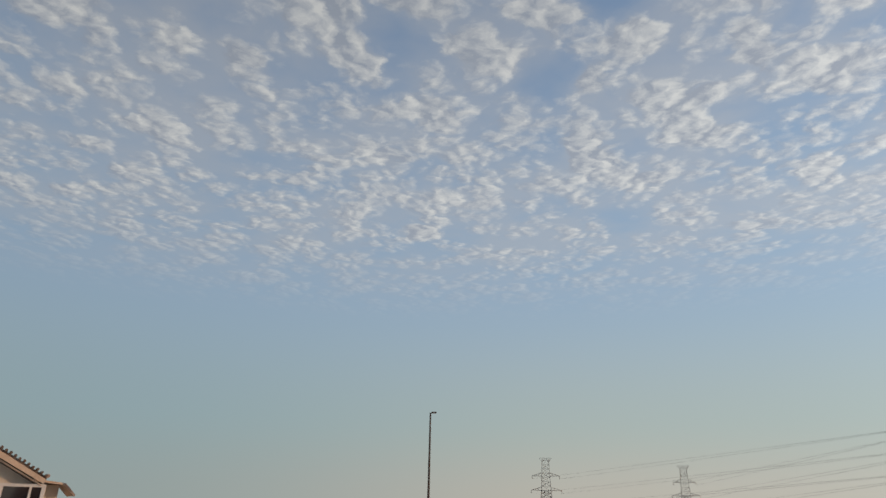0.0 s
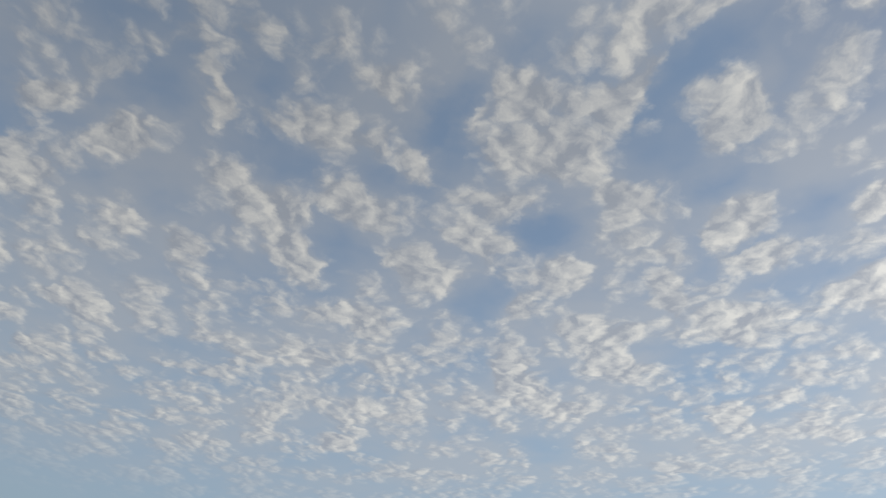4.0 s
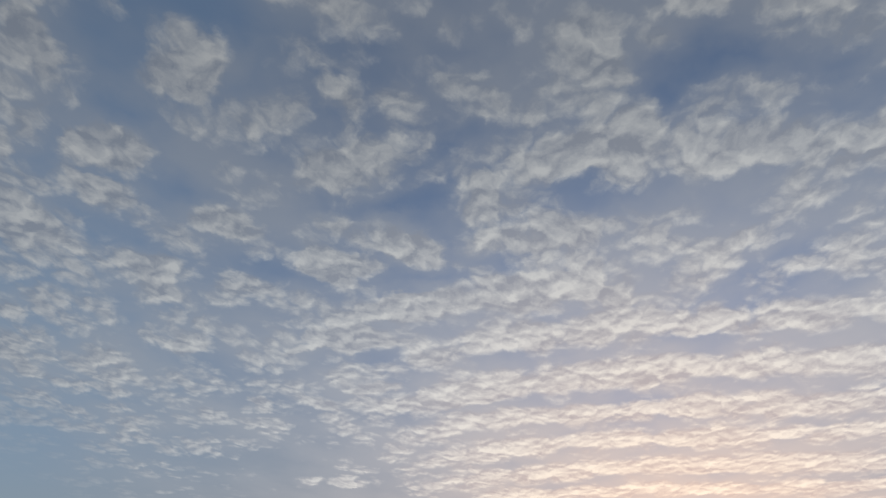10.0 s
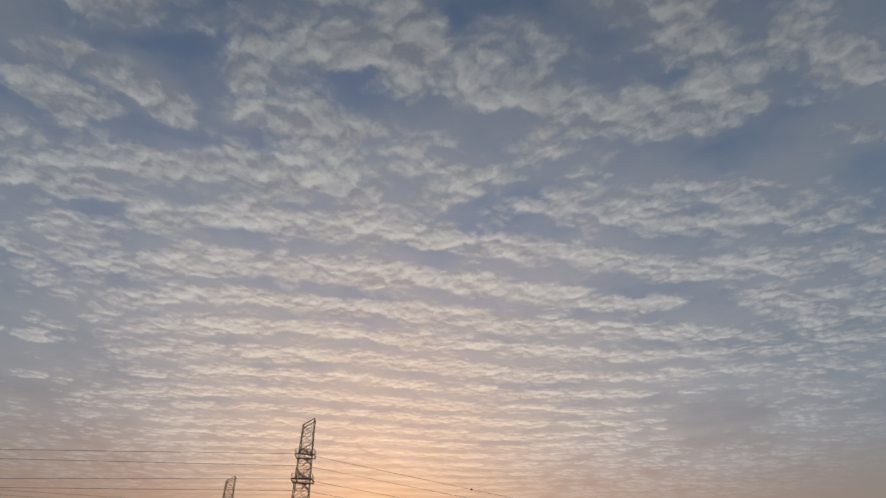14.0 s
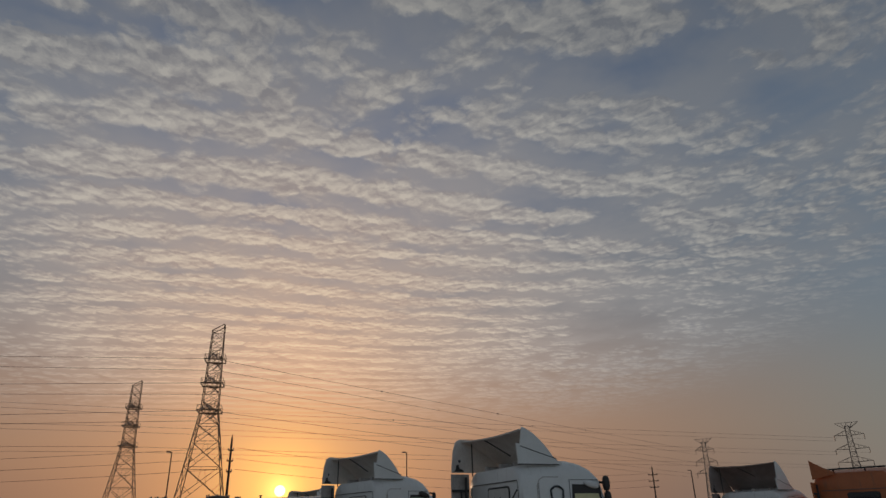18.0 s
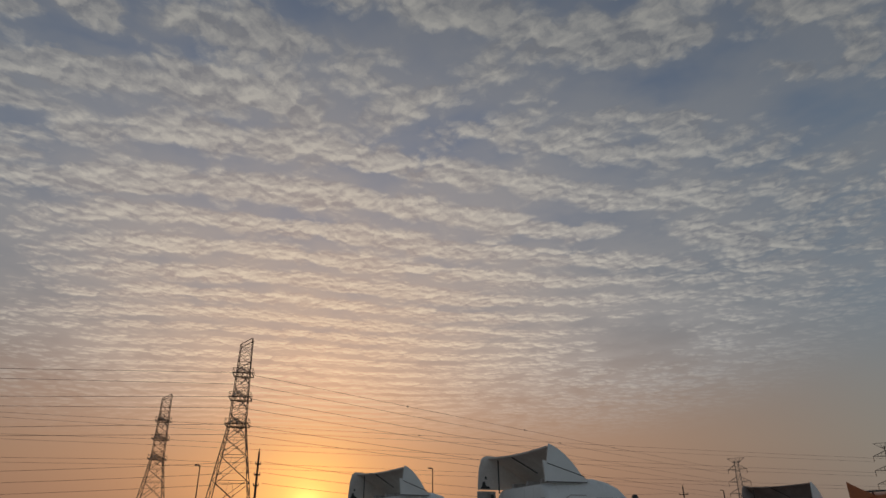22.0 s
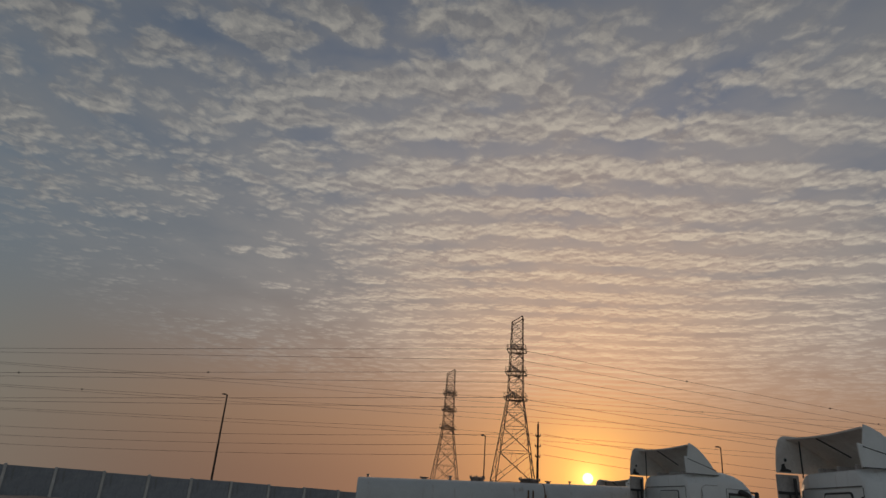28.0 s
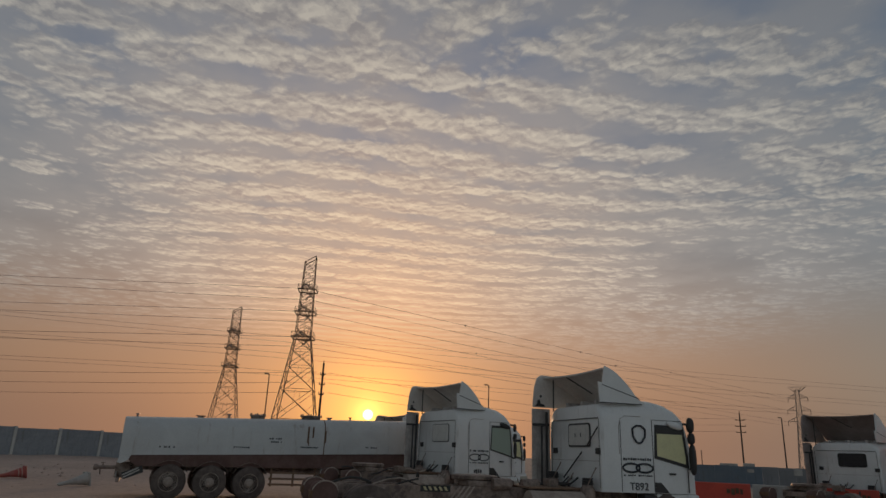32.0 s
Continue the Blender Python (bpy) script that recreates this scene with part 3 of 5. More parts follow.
def boundary_wall():
    wall = thing("wall_north", Matrix.Translation(WALL_FOOT) @ pose(0, 0, 0, 0, 0, math.degrees(math.atan2(WALL_DIR.y, WALL_DIR.x))),
                 "grey precast concrete boundary wall between pale posts", "wall", kind="structure")
    bm = B()
    box(bm, -0.11, 0.11, -0.16, 0.16, -0.2, 2.47, 0.02)
    post = part("post", bm, POST, wall)
    post.location = (-42 * 1.0, 0, 0)
    bm = B()
    box(bm, -1.64, 1.64, -0.05, 0.05, -0.2, 2.36, 0.012)
    panel = part("panel", bm, PANEL, wall)
    panel.location = (-40.25, 0, 0)
    rng = random.Random(2)
    for k in range(1, 33):
        for ob, dx in ((post, 0.0), (panel, 1.75)):
            c = new(ob.name, ob.data)
            c.parent = wall
            lift = rng.choice((0.0, 0.0, 0.0, -0.05, 0.07)) if ob is panel else 0.0
            c.location = (-42 + 3.5 * k + dx, rng.uniform(-0.02, 0.02), lift)
            c.rotation_euler = (0, rng.uniform(-0.006, 0.006), 0)


boundary_wall()


def house():
    """The gable end of a low tiled house; its verge, a bay window and a porch roof come into view."""
    g = thing("house", at(-31.1, 25.0), "cream rendered low house with brown tiled roof", "house")
    right = 1.43
    slope = 0.563

    def roof_z(x):
        return 2.44 + slope * (right - x)

    turn = pose(0, 0, 0, 90, 0, 0)
    wall_bm = B()
    slab(wall_bm, [(-8, -0.1), (right - 0.25, -0.1), (right - 0.25, roof_z(right - 0.25) - 0.42), (-3.2, roof_z(-3.2) - 0.42), (-8, roof_z(-3.2) - 0.42 - slope * 4.8)],
         6.0, Matrix.Translation((0, 6.45, 0)) @ turn)
    part("wall", wall_bm, RENDERED, g)
    bm = B()
    slab(bm, [(right, roof_z(right) - 0.06), (right, roof_z(right) - 0.12), (-3.2, roof_z(-3.2) - 0.12), (-3.2, roof_z(-3.2) - 0.06)], 6.9, Matrix.Translation((0, 6.75, 0)) @ turn)
    roof = part("roof", bm, TILE, g)
    bm = B()
    slab(bm, [(right - 0.01, roof_z(right) - 0.125), (right - 0.05, roof_z(right) - 0.26), (-3.2, roof_z(-3.2) - 0.40), (-3.2, roof_z(-3.2) - 0.125)], 0.06, Matrix.Translation((0, -0.08, 0)) @ turn)
    part("verge_board", bm, TIMBER, roof, "wide cream verge board")
    bm = B()
    slab(bm, [(right - 0.1, roof_z(right - 0.1) - 0.33), (right - 0.1, roof_z(right - 0.1) - 0.37), (-3.2, roof_z(-3.2) - 0.44), (-3.2, roof_z(-3.2) - 0.40)], 0.5, Matrix.Translation((0, 0.44, 0)) @ turn)
    part("soffit", bm, TIMBER, roof, "shaded soffit under the verge")
    # half-round tile ends along the verge
    bm = B()
    lathe(bm, [(0.036, 0.0), (0.048, 0.02), (0.046, 0.34), (0.03, 0.35)], 10)
    tile = part("tile", bm, TILE, roof)
    for k in range(32):
        x = right - 0.03 - k * 0.135
        c = tile if k == 0 else new("tile", tile.data)
        c.parent = roof
        c.matrix_local = Matrix.Translation((x, 0.12, roof_z(x) - 0.028 + 0.01 * (k % 3))) @ pose(0, 0, 0, 90, 0, 0)
    bm = B()
    rod(bm, (right + 0.02, -0.17, roof_z(right) - 0.02), (right + 0.0, 6.5, roof_z(right) - 0.02), 0.06, sides=10)
    part("gutter", bm, CHASSIS, roof, "dark eaves gutter")
    # bay window: front and side lights in pale frames
    bm = B()
    for x0, x1, z0, z1 in ((0.22, 1.47, 2.08, 2.17), (0.22, 1.47, 0.9, 1.0), (0.22, 0.34, 1.0, 2.08), (1.36, 1.47, 1.0, 2.08), (1.03, 1.10, 1.0, 2.08)):
        box(bm, x0, x1, -0.02, 0.10, z0, z1, 0.01)
    frame_ob = part("window", bm, POST, g, "pale framed bay window with dark panes")
    for x0, x1 in ((0.34, 1.03), (1.10, 1.36)):
        bm = B()
        box(bm, x0, x1, 0.03, 0.045, 1.0, 2.08)
        part("pane", bm, DARKGLASS, frame_ob)
    bm = B()
    for y0, y1, z0, z1 in ((0.10, 1.5, 2.06, 2.16), (0.10, 1.5, 0.9, 1.0), (0.10, 0.2, 1.0, 2.06), (1.35, 1.5, 1.0, 2.06)):
        box(bm, 1.40, 1.48, y0, y1, z0, z1, 0.01)
    side = part("window", bm, POST, g)
    bm = B()
    box(bm, 1.43, 1.445, 0.2, 1.35, 1.0, 2.06)
    part("pane", bm, DARKGLASS, side)
    bm = B()
    box(bm, 0.24, 1.46, 0.0, 0.44, -0.1, 0.89)
    part("bay_wall", bm, RENDERED, g)
    # thin porch roof beyond the corner, pale above and dark at its edge
    bm = B()
    slab(bm, [(right - 0.3, 2.36), (2.05, 2.26), (2.40, 1.90), (2.37, 1.86), (2.02, 2.20), (right - 0.3, 2.29)], 2.2, Matrix.Translation((0, 3.2, 0)) @ turn)
    porch = part("porch_roof", bm, TIMBER, g, "thin pale porch roof")
    bm = B()
    slab(bm, [(2.07, 2.262), (2.43, 1.90), (2.40, 1.84), (2.05, 2.19)], 0.05, Matrix.Translation((0, 0.99, 0)) @ turn)
    part("porch_trim", bm, CHASSIS, porch, "dark edge trim")
    bm = B()
    box(bm, right - 0.24, 1.95, 1.55, 3.0, -0.1, 2.2)
    part("porch_wall", bm, RENDERED, g)


house()

# ---------------------------------------------------------------- lorries


def wheel_set(parent, x, y, z, r=0.50, w=0.30, out=-1, double=False):
    """A road wheel with its outer face towards out * y."""
    bm = B()
    lathe(bm, [(r * 0.56, -w / 2), (r * 0.9, -w / 2), (r * 0.975, -w * 0.42), (r, -w * 0.30), (r, w * 0.30), (r * 0.975, w * 0.42), (r * 0.9, w / 2), (r * 0.56, w / 2)],
          32, pose(x, y, z, 90, 0, 0))
    if double:
        lathe(bm, [(r * 0.56, -w / 2), (r * 0.9, -w / 2), (r, -w * 0.3), (r, w * 0.3), (r * 0.9, w / 2), (r * 0.56, w / 2)], 24, pose(x, y - out * (w + 0.06), z, 90, 0, 0))
    tyre = part("tyre", bm, RUBBER, parent, smooth=True)
    bm = B()
    f = y + out * w / 2
    lathe(bm, [(r * 0.57, 0.0), (r * 0.55, 0.02), (r * 0.50, -0.015), (r * 0.46, -0.09), (r * 0.30, -0.06), (r * 0.27, 0.03), (r * 0.20, 0.06), (r * 0.16, 0.10), (0.02, 0.11)], 28,
          Matrix.Translation((x, f, z)) @ pose(0, 0, 0, 90 if out < 0 else -90, 0, 0))
    for k in range(10):
        a = k * math.tau / 10
        c = Vector((x + r * 0.36 * math.cos(a), f - out * 0.08, z + r * 0.36 * math.sin(a)))
        rod(bm, c, c + Vector((0, out * 0.045, 0)), 0.018, sides=6)
    rim = part("rim", bm, RIM, parent, smooth=True)
    for k in range(8):
        a = (k + 0.5) * math.tau / 8
        c = Vector((x + r * 0.43 * math.cos(a), f - out * 0.095, z + r * 0.43 * math.sin(a)))
        bm = B()
        rod(bm, c, c + Vector((0, out * 0.012, 0)), r * 0.062, sides=10)
        part("hand_hole", bm, BLACK, rim)
    return tyre, rim


def ring_bm(bm, outline_pts, r, closed=True):
    k = len(outline_pts)
    for i in range(k if closed else k - 1):
        rod(bm, outline_pts[i], outline_pts[(i + 1) % k], r, sides=6)
    return bm


def bars_of_writing(parent, material, x0, x1, z0, z1, y, count, seed):
    """Writing too small to read: short upright strokes on a line, each a part."""
    rng = random.Random(seed)
    step = (x1 - x0) / count
    for k in range(count):
        if rng.random() < 0.12:
            continue
        bm = B()
        box(bm, x0 + k * step, x0 + (k + rng.uniform(0.5, 0.85)) * step, y - 0.004, y, z0 + rng.uniform(0, 0.25) * (z1 - z0), z1 - rng.uniform(0, 0.2) * (z1 - z0))
        part("stroke", bm, material, parent)




def cab_section(x, hw, z0, z1, r, n=6):
    """A cross-section of the cab: flat sides, rounded shoulders."""
    pts = [(x, -hw, z0), (x, -hw, (z0 + z1) / 2)]
    for i in range(n + 1):
        a = radians(180 - 90 * i / n)
        pts.append((x, -hw + r + r * math.cos(a), z1 - r + r * math.sin(a)))
    for i in range(n + 1):
        a = radians(90 - 90 * i / n)
        pts.append((x, hw - r + r * math.cos(a), z1 - r + r * math.sin(a)))
    pts += [(x, hw, (z0 + z1) / 2), (x, hw, z0)]
    return pts


def lorry(m, paint, label, top=3.6, roof=0.0, lift=0.0, inside=None, axles=(-2.15, -3.5), guards=True, rear_r=0.53, number="", emblem=False, shade=None, back_glass=None, fairing=True, marks=False, struts=True, tail=4.3, step=(-1.3, -0.05), seed=1):
    """A sleeper-cab tractor: origin on the ground under the cab's rear wall, x forward, y to its left."""
    rng = random.Random(seed)
    g = thing("tractor_lorry", m, label, "lorry", "parked lorries")
    # cab shell
    bm = B()
    stations = [(0.0, 1.195, 2.72, 0.36), (0.03, 1.225, 2.775, 0.37), (0.09, 1.24, 2.80, 0.36), (0.4, 1.245, 2.84, 0.34), (1.0, 1.245, 2.93, 0.36), (1.36, 1.245, 2.92, 0.36),
                (1.70, 1.245, 2.85, 0.34), (1.92, 1.24, 2.75, 0.32), (2.08, 1.225, 2.60, 0.28), (2.17, 1.205, 2.25, 0.16), (2.27, 1.18, 1.78, 0.12), (2.33, 1.15, 1.55, 0.10)]
    loft(bm, [cab_section(x, hw, 0.98, z1 + (roof if z1 > 2.5 else 0.0), r) for x, hw, z1, r in stations])
    part("cab_shell", bm, paint, g, smooth=True)
    # nose under the windscreen, bumper and steps
    bm = B()
    box(bm, 1.30, 2.38, -1.22, 1.22, 0.34, 0.975, 0.06)
    part("bumper", bm, paint, g)
    bm = B()
    box(bm, 1.02, 1.29, -1.20, -0.9, 0.40, 0.95, 0.03)
    part("step", bm, BLACK, g)
    bm = B()
    box(bm, 2.05, 2.405, -1.235, 1.235, 0.72, 0.86, 0.02)
    part("headlamp_band", bm, LAMP, g, "glass headlamp band")
    # windscreen
    bm = B()
    slab(bm, [(-1.08, 0.0), (1.08, 0.0), (1.02, 0.86), (-1.02, 0.86)], 0.02, Matrix.Translation((2.335, 0, 1.66)) @ pose(0, 0, 0, 90, 0, 90) @ pose(0, 0, 0, -15.5, 0, 0))
    part("windscreen", bm, DARKGLASS, g)
    # door: seams, side window, handle
    door_y = -1.247
    for x0, x1, z0, z1 in ((0.45, 0.462, 1.0, 2.42), (1.235, 1.25, 1.0, 2.50), (2.10, 2.112, 1.0, 1.5), (1.24, 2.02, 2.49, 2.502)):
        bm = B()
        box(bm, x0, x1, door_y - 0.006, door_y + 0.02, z0, z1)
        part("door_seam", bm, SEAM, g, "dark door seam")
    side = [(1.27, 1.69), (2.13, 1.50), (2.12, 1.72), (2.04, 2.39), (1.31, 2.40)]
    bm = B()
    slab(bm, side, 0.016, Matrix.Translation((0, door_y + 0.008, 0)) @ pose(0, 0, 0, 90, 0, 0))
    win = part("side_window", bm, BLACK, g, "door window in a black rubber frame")
    inner = [(1.34, 1.745), (2.05, 1.59), (2.05, 1.72), (1.99, 2.21), (1.355, 2.21)] if shade else [(1.30, 1.72), (2.08, 1.55), (2.08, 1.72), (2.00, 2.33), (1.335, 2.33)]
    bm = B()
    slab(bm, inner, 0.006, Matrix.Translation((0, door_y - 0.009, 0)) @ pose(0, 0, 0, 90, 0, 0))
    part("pane", bm, shade or GREENGLASS, win, "yellow sunshade behind the pane" if shade is YELLOW else "green tinted pane")
    bm = B()
    pod(bm, (0, 0, 0), (0.20, 0.05, 0.075), 2.3, Matrix.Translation((1.80, door_y - 0.04, 2.40)) @ pose(0, 0, 0, 0, 14, 0))
    part("wind_deflector", bm, WHITE if shade is YELLOW else BLACK, win, smooth=True)
    bm = B()
    box(bm, 1.62, 1.78, door_y - 0.03, door_y, 1.36, 1.40, 0.01)
    part("door_handle", bm, BLACK, g)
    # dark quarter panel by the wheel arch
    bm = B()
    slab(bm, [(1.25, 0.99), (1.60, 0.99), (1.50, 1.10), (1.40, 1.20), (1.26, 1.20)], 0.012, Matrix.Translation((0, door_y - 0.001, 0)) @ pose(0, 0, 0, 90, 0, 0))
    part("arch_panel", bm, BLACK, g, "black wheel arch panel")
    # mirrors in a column before the door
    for cz, hz, hx, dx in ((2.42, 0.165, 0.075, 0.0), (2.135, 0.125, 0.07, 0.01), (1.70, 0.33, 0.065, 0.02)):
        bm = B()
        k = 1.0 if emblem else 0.7
        pod(bm, (2.155 + dx, -1.345, 2.0 + (cz - 2.0) * (0.5 + 0.5 * k)), (hx * k, 0.085 * k, hz * k))
        part("mirror", bm, BLACK, g, smooth=True)
    bm = B()
    rod(bm, (2.08, -1.2, 2.45), (2.17, -1.36, 2.42), 0.025)
    part("mirror_arm", bm, BLACK, g)
    bm = B()
    rod(bm, (2.2, -1.18, 1.5), (2.18, -1.36, 1.5), 0.025)
    part("mirror_arm", bm, BLACK, g)
    bm = B()
    box(bm, 2.22, 2.38, 1.34, 1.54, 1.5, 2.6, 0.05)
    part("mirror", bm, BLACK, g)
    # rear wall: window, vents, grab bars
    bm = B()
    o = rounded(1.02, 0.52, 0.08)
    slab(bm, o, 0.03, Matrix.Translation((0.012, -0.28, 2.135)) @ pose(0, 0, 0, 90, 0, -90))
    win = part("rear_window", bm, BLACK, g, "rear window in a black rubber frame")
    bm = B()
    slab(bm, rounded(0.94, 0.44, 0.06) if struts else rounded(0.98, 0.48, 0.07), 0.008, Matrix.Translation((-0.017, -0.28, 2.135)) @ pose(0, 0, 0, 90, 0, -90))
    part("pane", bm, back_glass or CURTAIN, win, "pane with a pale curtain" if back_glass is None else "dark pane")
    if struts:
        for dy in (-0.10, 0.16):
            bm = B()
            box(bm, -0.034, -0.026, -0.28 + dy - 0.012, -0.28 + dy + 0.012, 2.09, 2.18)
            part("catch", bm, BLACK, win)
    bm = B()
    box(bm, -0.02, 0.06, -1.13, 1.03, 2.475, 2.495)
    part("seam", bm, SEAM, g, "dark seam across the rear wall")
    bm = B()
    box(bm, -0.010, 0.06, -1.13, 1.13, 1.585, 1.593)
    part("seam", bm, LINER, g)
    # pressed corner pillars of the rear wall and a tilted panel line on the sleeper's side
    for y in (-1.145, 1.10):
        bm = B()
        box(bm, -0.008, 0.05, y - 0.005, y + 0.005, 1.05, 2.46)
        part("seam", bm, SEAM, g)
    bm = B()
    ring_bm(bm, [(0.42 + cx, door_y - 0.001, 1.75 + cz) for cx, cz in ((0.0, 0.0), (0.0, 0.62), (0.05, 0.74), (0.16, 0.80), (0.55, 0.80))], 0.007, closed=False)
    part("seam", bm, LINER, g)
    for y in (0.89, -1.12):
        bm = B()
        box(bm, -0.05, 0.05, y - 0.075, y + 0.075, 1.73, 1.86, 0.015)
        part("vent", bm, BLACK, g)
    if struts:
        bm = B()
        rod(bm, (-0.06, -1.20, 2.29), (-0.06, -0.72, 1.91), 0.016)
        part("grab_bar", bm, BLACK, g)
        bm = B()
        rod(bm, (-0.07, -0.50, 1.77), (-0.07, 0.39, 1.20), 0.016)
        part("grab_bar", bm, BLACK, g)
    # air lines and suspension behind the cab
    for y, h in ((0.69, 1.30), (-0.93, 1.22), (0.1, 1.08)):
        bm = B()
        pod(bm, (-0.19, y, 0.90), (0.15, 0.15, h - 0.98))
        mount = part("cab_mount", bm, CHASSIS, g, smooth=True)
        bm = B()
        lathe(bm, [(0.12, 0.0), (0.125, 0.03), (0.105, 0.05), (0.125, 0.075), (0.105, 0.10), (0.12, 0.125), (0.10, 0.14)], 14, pose(-0.18, y + 0.01, h - 0.12))
        part("air_spring", bm, BLACK, mount, smooth=True)
        bm = B()
        rod(bm, (-0.24, y - 0.10, h - 0.12), (-0.06, y - 0.16, h + 0.24), 0.012, sides=6)
        part("bracket", bm, CHASSIS, mount)
    # wind deflector on the roof: two wings and a curved top, open at the back
    zb = 2.81
    drop = top - 2.87
    bow = [(0.28, 0.08), (0.42, 0.19), (0.56, 0.345), (0.70, 0.53), (0.80, 0.69), (0.89, 0.85), (1.0, 0.97)]
    curve = [(x, top - k * drop) for x, k in bow] + [(1.10, 2.86)]
    right = [(0.14, top)] + curve + [(1.10, zb), (0.0, zb), (-0.03, zb + 0.44), (0.07, zb + 0.42)]
    left = [(-0.22, top), (0.10, top - 0.02 * drop)] + curve + [(1.10, zb), (-0.47, zb), (-0.47, zb + 0.12), (-0.43, top - 0.30), (-0.36, top - 0.08), (-0.29, top - 0.02)]
    for s, outline in ((-1, right), (1, left)) if fairing else ():
        bm = B()
        slab(bm, outline, 0.04, Matrix.Translation((0, s * 1.215 + 0.02, 0)) @ pose(0, 0, 0, 90, 0, 0))
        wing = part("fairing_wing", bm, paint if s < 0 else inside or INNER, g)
        if s < 0:
            bm = B()
            rod(bm, (0.06, -1.238, zb + 0.38), (0.98, -1.238, zb + 0.12), 0.009, sides=6)
            part("trim_line", bm, BLACK, wing)
            bm = B()
            rod(bm, (0.0, -1.238, zb), (1.03, -1.238, zb), 0.010, sides=6)
            part("trim_line", bm, BLACK, wing)
    if fairing:
        bm = B()
        rows = []
        for k in range(8):
            f = k / 7
            row = []
            for i in range(11):
                w = i / 10
                x = (0.10 - 0.30 * w) * (1 - f) + 1.02 * f
                z = top - 0.04 - (top - 2.93 - lift) * f ** 1.35 + (-0.05 + 0.34 * f * (1 - f)) * math.sin(w * math.pi)
                row.append((x, -1.19 + 2.38 * w, z))
            rows.append(row)
        loft(bm, [r + [(x, y, z - 0.035) for x, y, z in reversed(r)] for r in rows])
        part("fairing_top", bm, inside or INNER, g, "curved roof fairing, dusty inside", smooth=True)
        bm = B()
        rod(bm, (-0.01, 1.0, zb - 0.10), (-0.01, 1.0, top - 0.06), 0.017)
        part("fairing_post", bm, BLACK, g)
        bm = B()
        rod(bm, (0.0, 0.30, top - 0.12), (0.40, -0.20, top - 0.52), 0.015)
        part("fairing_brace", bm, BLACK, g)
        bm = B()
        for y in (-0.80, -0.15, 0.55):
            bm = B()
            box(bm, 0.12, 0.50, y - 0.05, y + 0.05, 2.79, 2.90, 0.02)
            part("roof_bracket", bm, LINER, g)
        bm = B()
        slab(bm, [(-0.42, zb + 0.02), (-0.16, zb + 0.02), (-0.20, zb + 0.07), (-0.28, zb + 0.09), (-0.31, zb + 0.19), (-0.36, zb + 0.17), (-0.37, zb + 0.09)], 0.03, Matrix.Translation((0, 1.19, 0)) @ pose(0, 0, 0, 90, 0, 0))
        hinge = part("fairing_hinge", bm, BLACK, g)
        bm = B()
        pod(bm, (-0.27, 1.178, zb + 0.27), (0.032, 0.014, 0.036), 2.0)
        part("hinge_hole", bm, BLACK, hinge)
    else:
        for a0, a1, r in (((-0.05, -1.17, top - 0.36), (-0.05, 1.17, top - 0.36), 0.03), ((-0.05, -0.5, top - 0.36), (0.5, -0.5, 2.80), 0.025), ((-0.05, 0.5, top - 0.36), (0.5, 0.5, 2.80), 0.025)):
            bm = B()
            rod(bm, a0, a1, r)
            part("fairing_brace", bm, BLACK, g)
        bm = B()
        slab(bm, [(1.22, zb + 0.06), (1.22, top), (1.10, top - 0.09), (0.80, top - 0.28), (0.46, top - 0.46), (0.50, top - 0.55), (0.85, zb + 0.14)], 0.04,
             Matrix.Translation((-0.12, 0, 0)) @ pose(0, 0, 0, 90, 0, 90))
        part("fairing_corner", bm, paint, g, "leftover corner of the roof fairing")
    # left cab extender with a vertical duct
    bm = B()
    box(bm, -0.50, -0.02, 1.18, 1.225, 1.02, 2.772, 0.012)
    part("cab_extender", bm, paint if paint is ORANGE else inside or LINER, g, "grey dusty cab side extender")
    bm = B()
    rod(bm, (-0.14, 1.12, 0.9), (-0.14, 1.12, 2.70), 0.032, sides=10)
    part("intake_duct", bm, BLACK, g)
    bm = B()
    rod(bm, (-0.27, 1.13, 1.0), (-0.27, 1.13, 2.36), 0.022, sides=8)
    part("air_hose", bm, BLACK, g)
    bm = B()
    box(bm, -0.48, -0.04, 0.96, 1.20, 0.80, 1.015, 0.03)
    part("extender_foot", bm, RUST, g, "rust-red bracket under the extender")
    bm = B()
    box(bm, -0.50, -0.06, 1.13, 1.178, 2.36, 2.42)
    part("duct_clamp", bm, BLACK, g)
    # markings on the side
    if marks:
        bm = B()
        for c in (0.69, 1.01):
            pts = [(c + 0.205 * math.cos(a), door_y - 0.012, 1.48 + 0.088 * math.sin(a)) for a in [k * math.tau / 20 for k in range(20)]]
            ring_bm(bm, pts, 0.021 if number else 0.014)
        part("ring_mark", bm, INK, g, "two dark linked rings")
        bars_of_writing(g, INK, 0.50, 1.20, 1.625, 1.69, door_y - 0.006, 12, seed)
        bars_of_writing(g, INK, 0.50, 1.20, 1.31, 1.345, door_y - 0.006, 14, seed + 5)
    if emblem:
        pts = [(0.905 + rx_ * 1.12, door_y - 0.014, 2.165 + rz_) for rx_, rz_ in ((-0.14, 0.12), (-0.05, 0.19), (0.05, 0.19), (0.14, 0.12), (0.13, -0.04), (0.06, -0.15), (0.0, -0.18), (-0.06, -0.15), (-0.13, -0.04))]
        bm = B()
        ring_bm(bm, pts, 0.022)
        part("emblem", bm, INK, g, "dark outline of a shield")
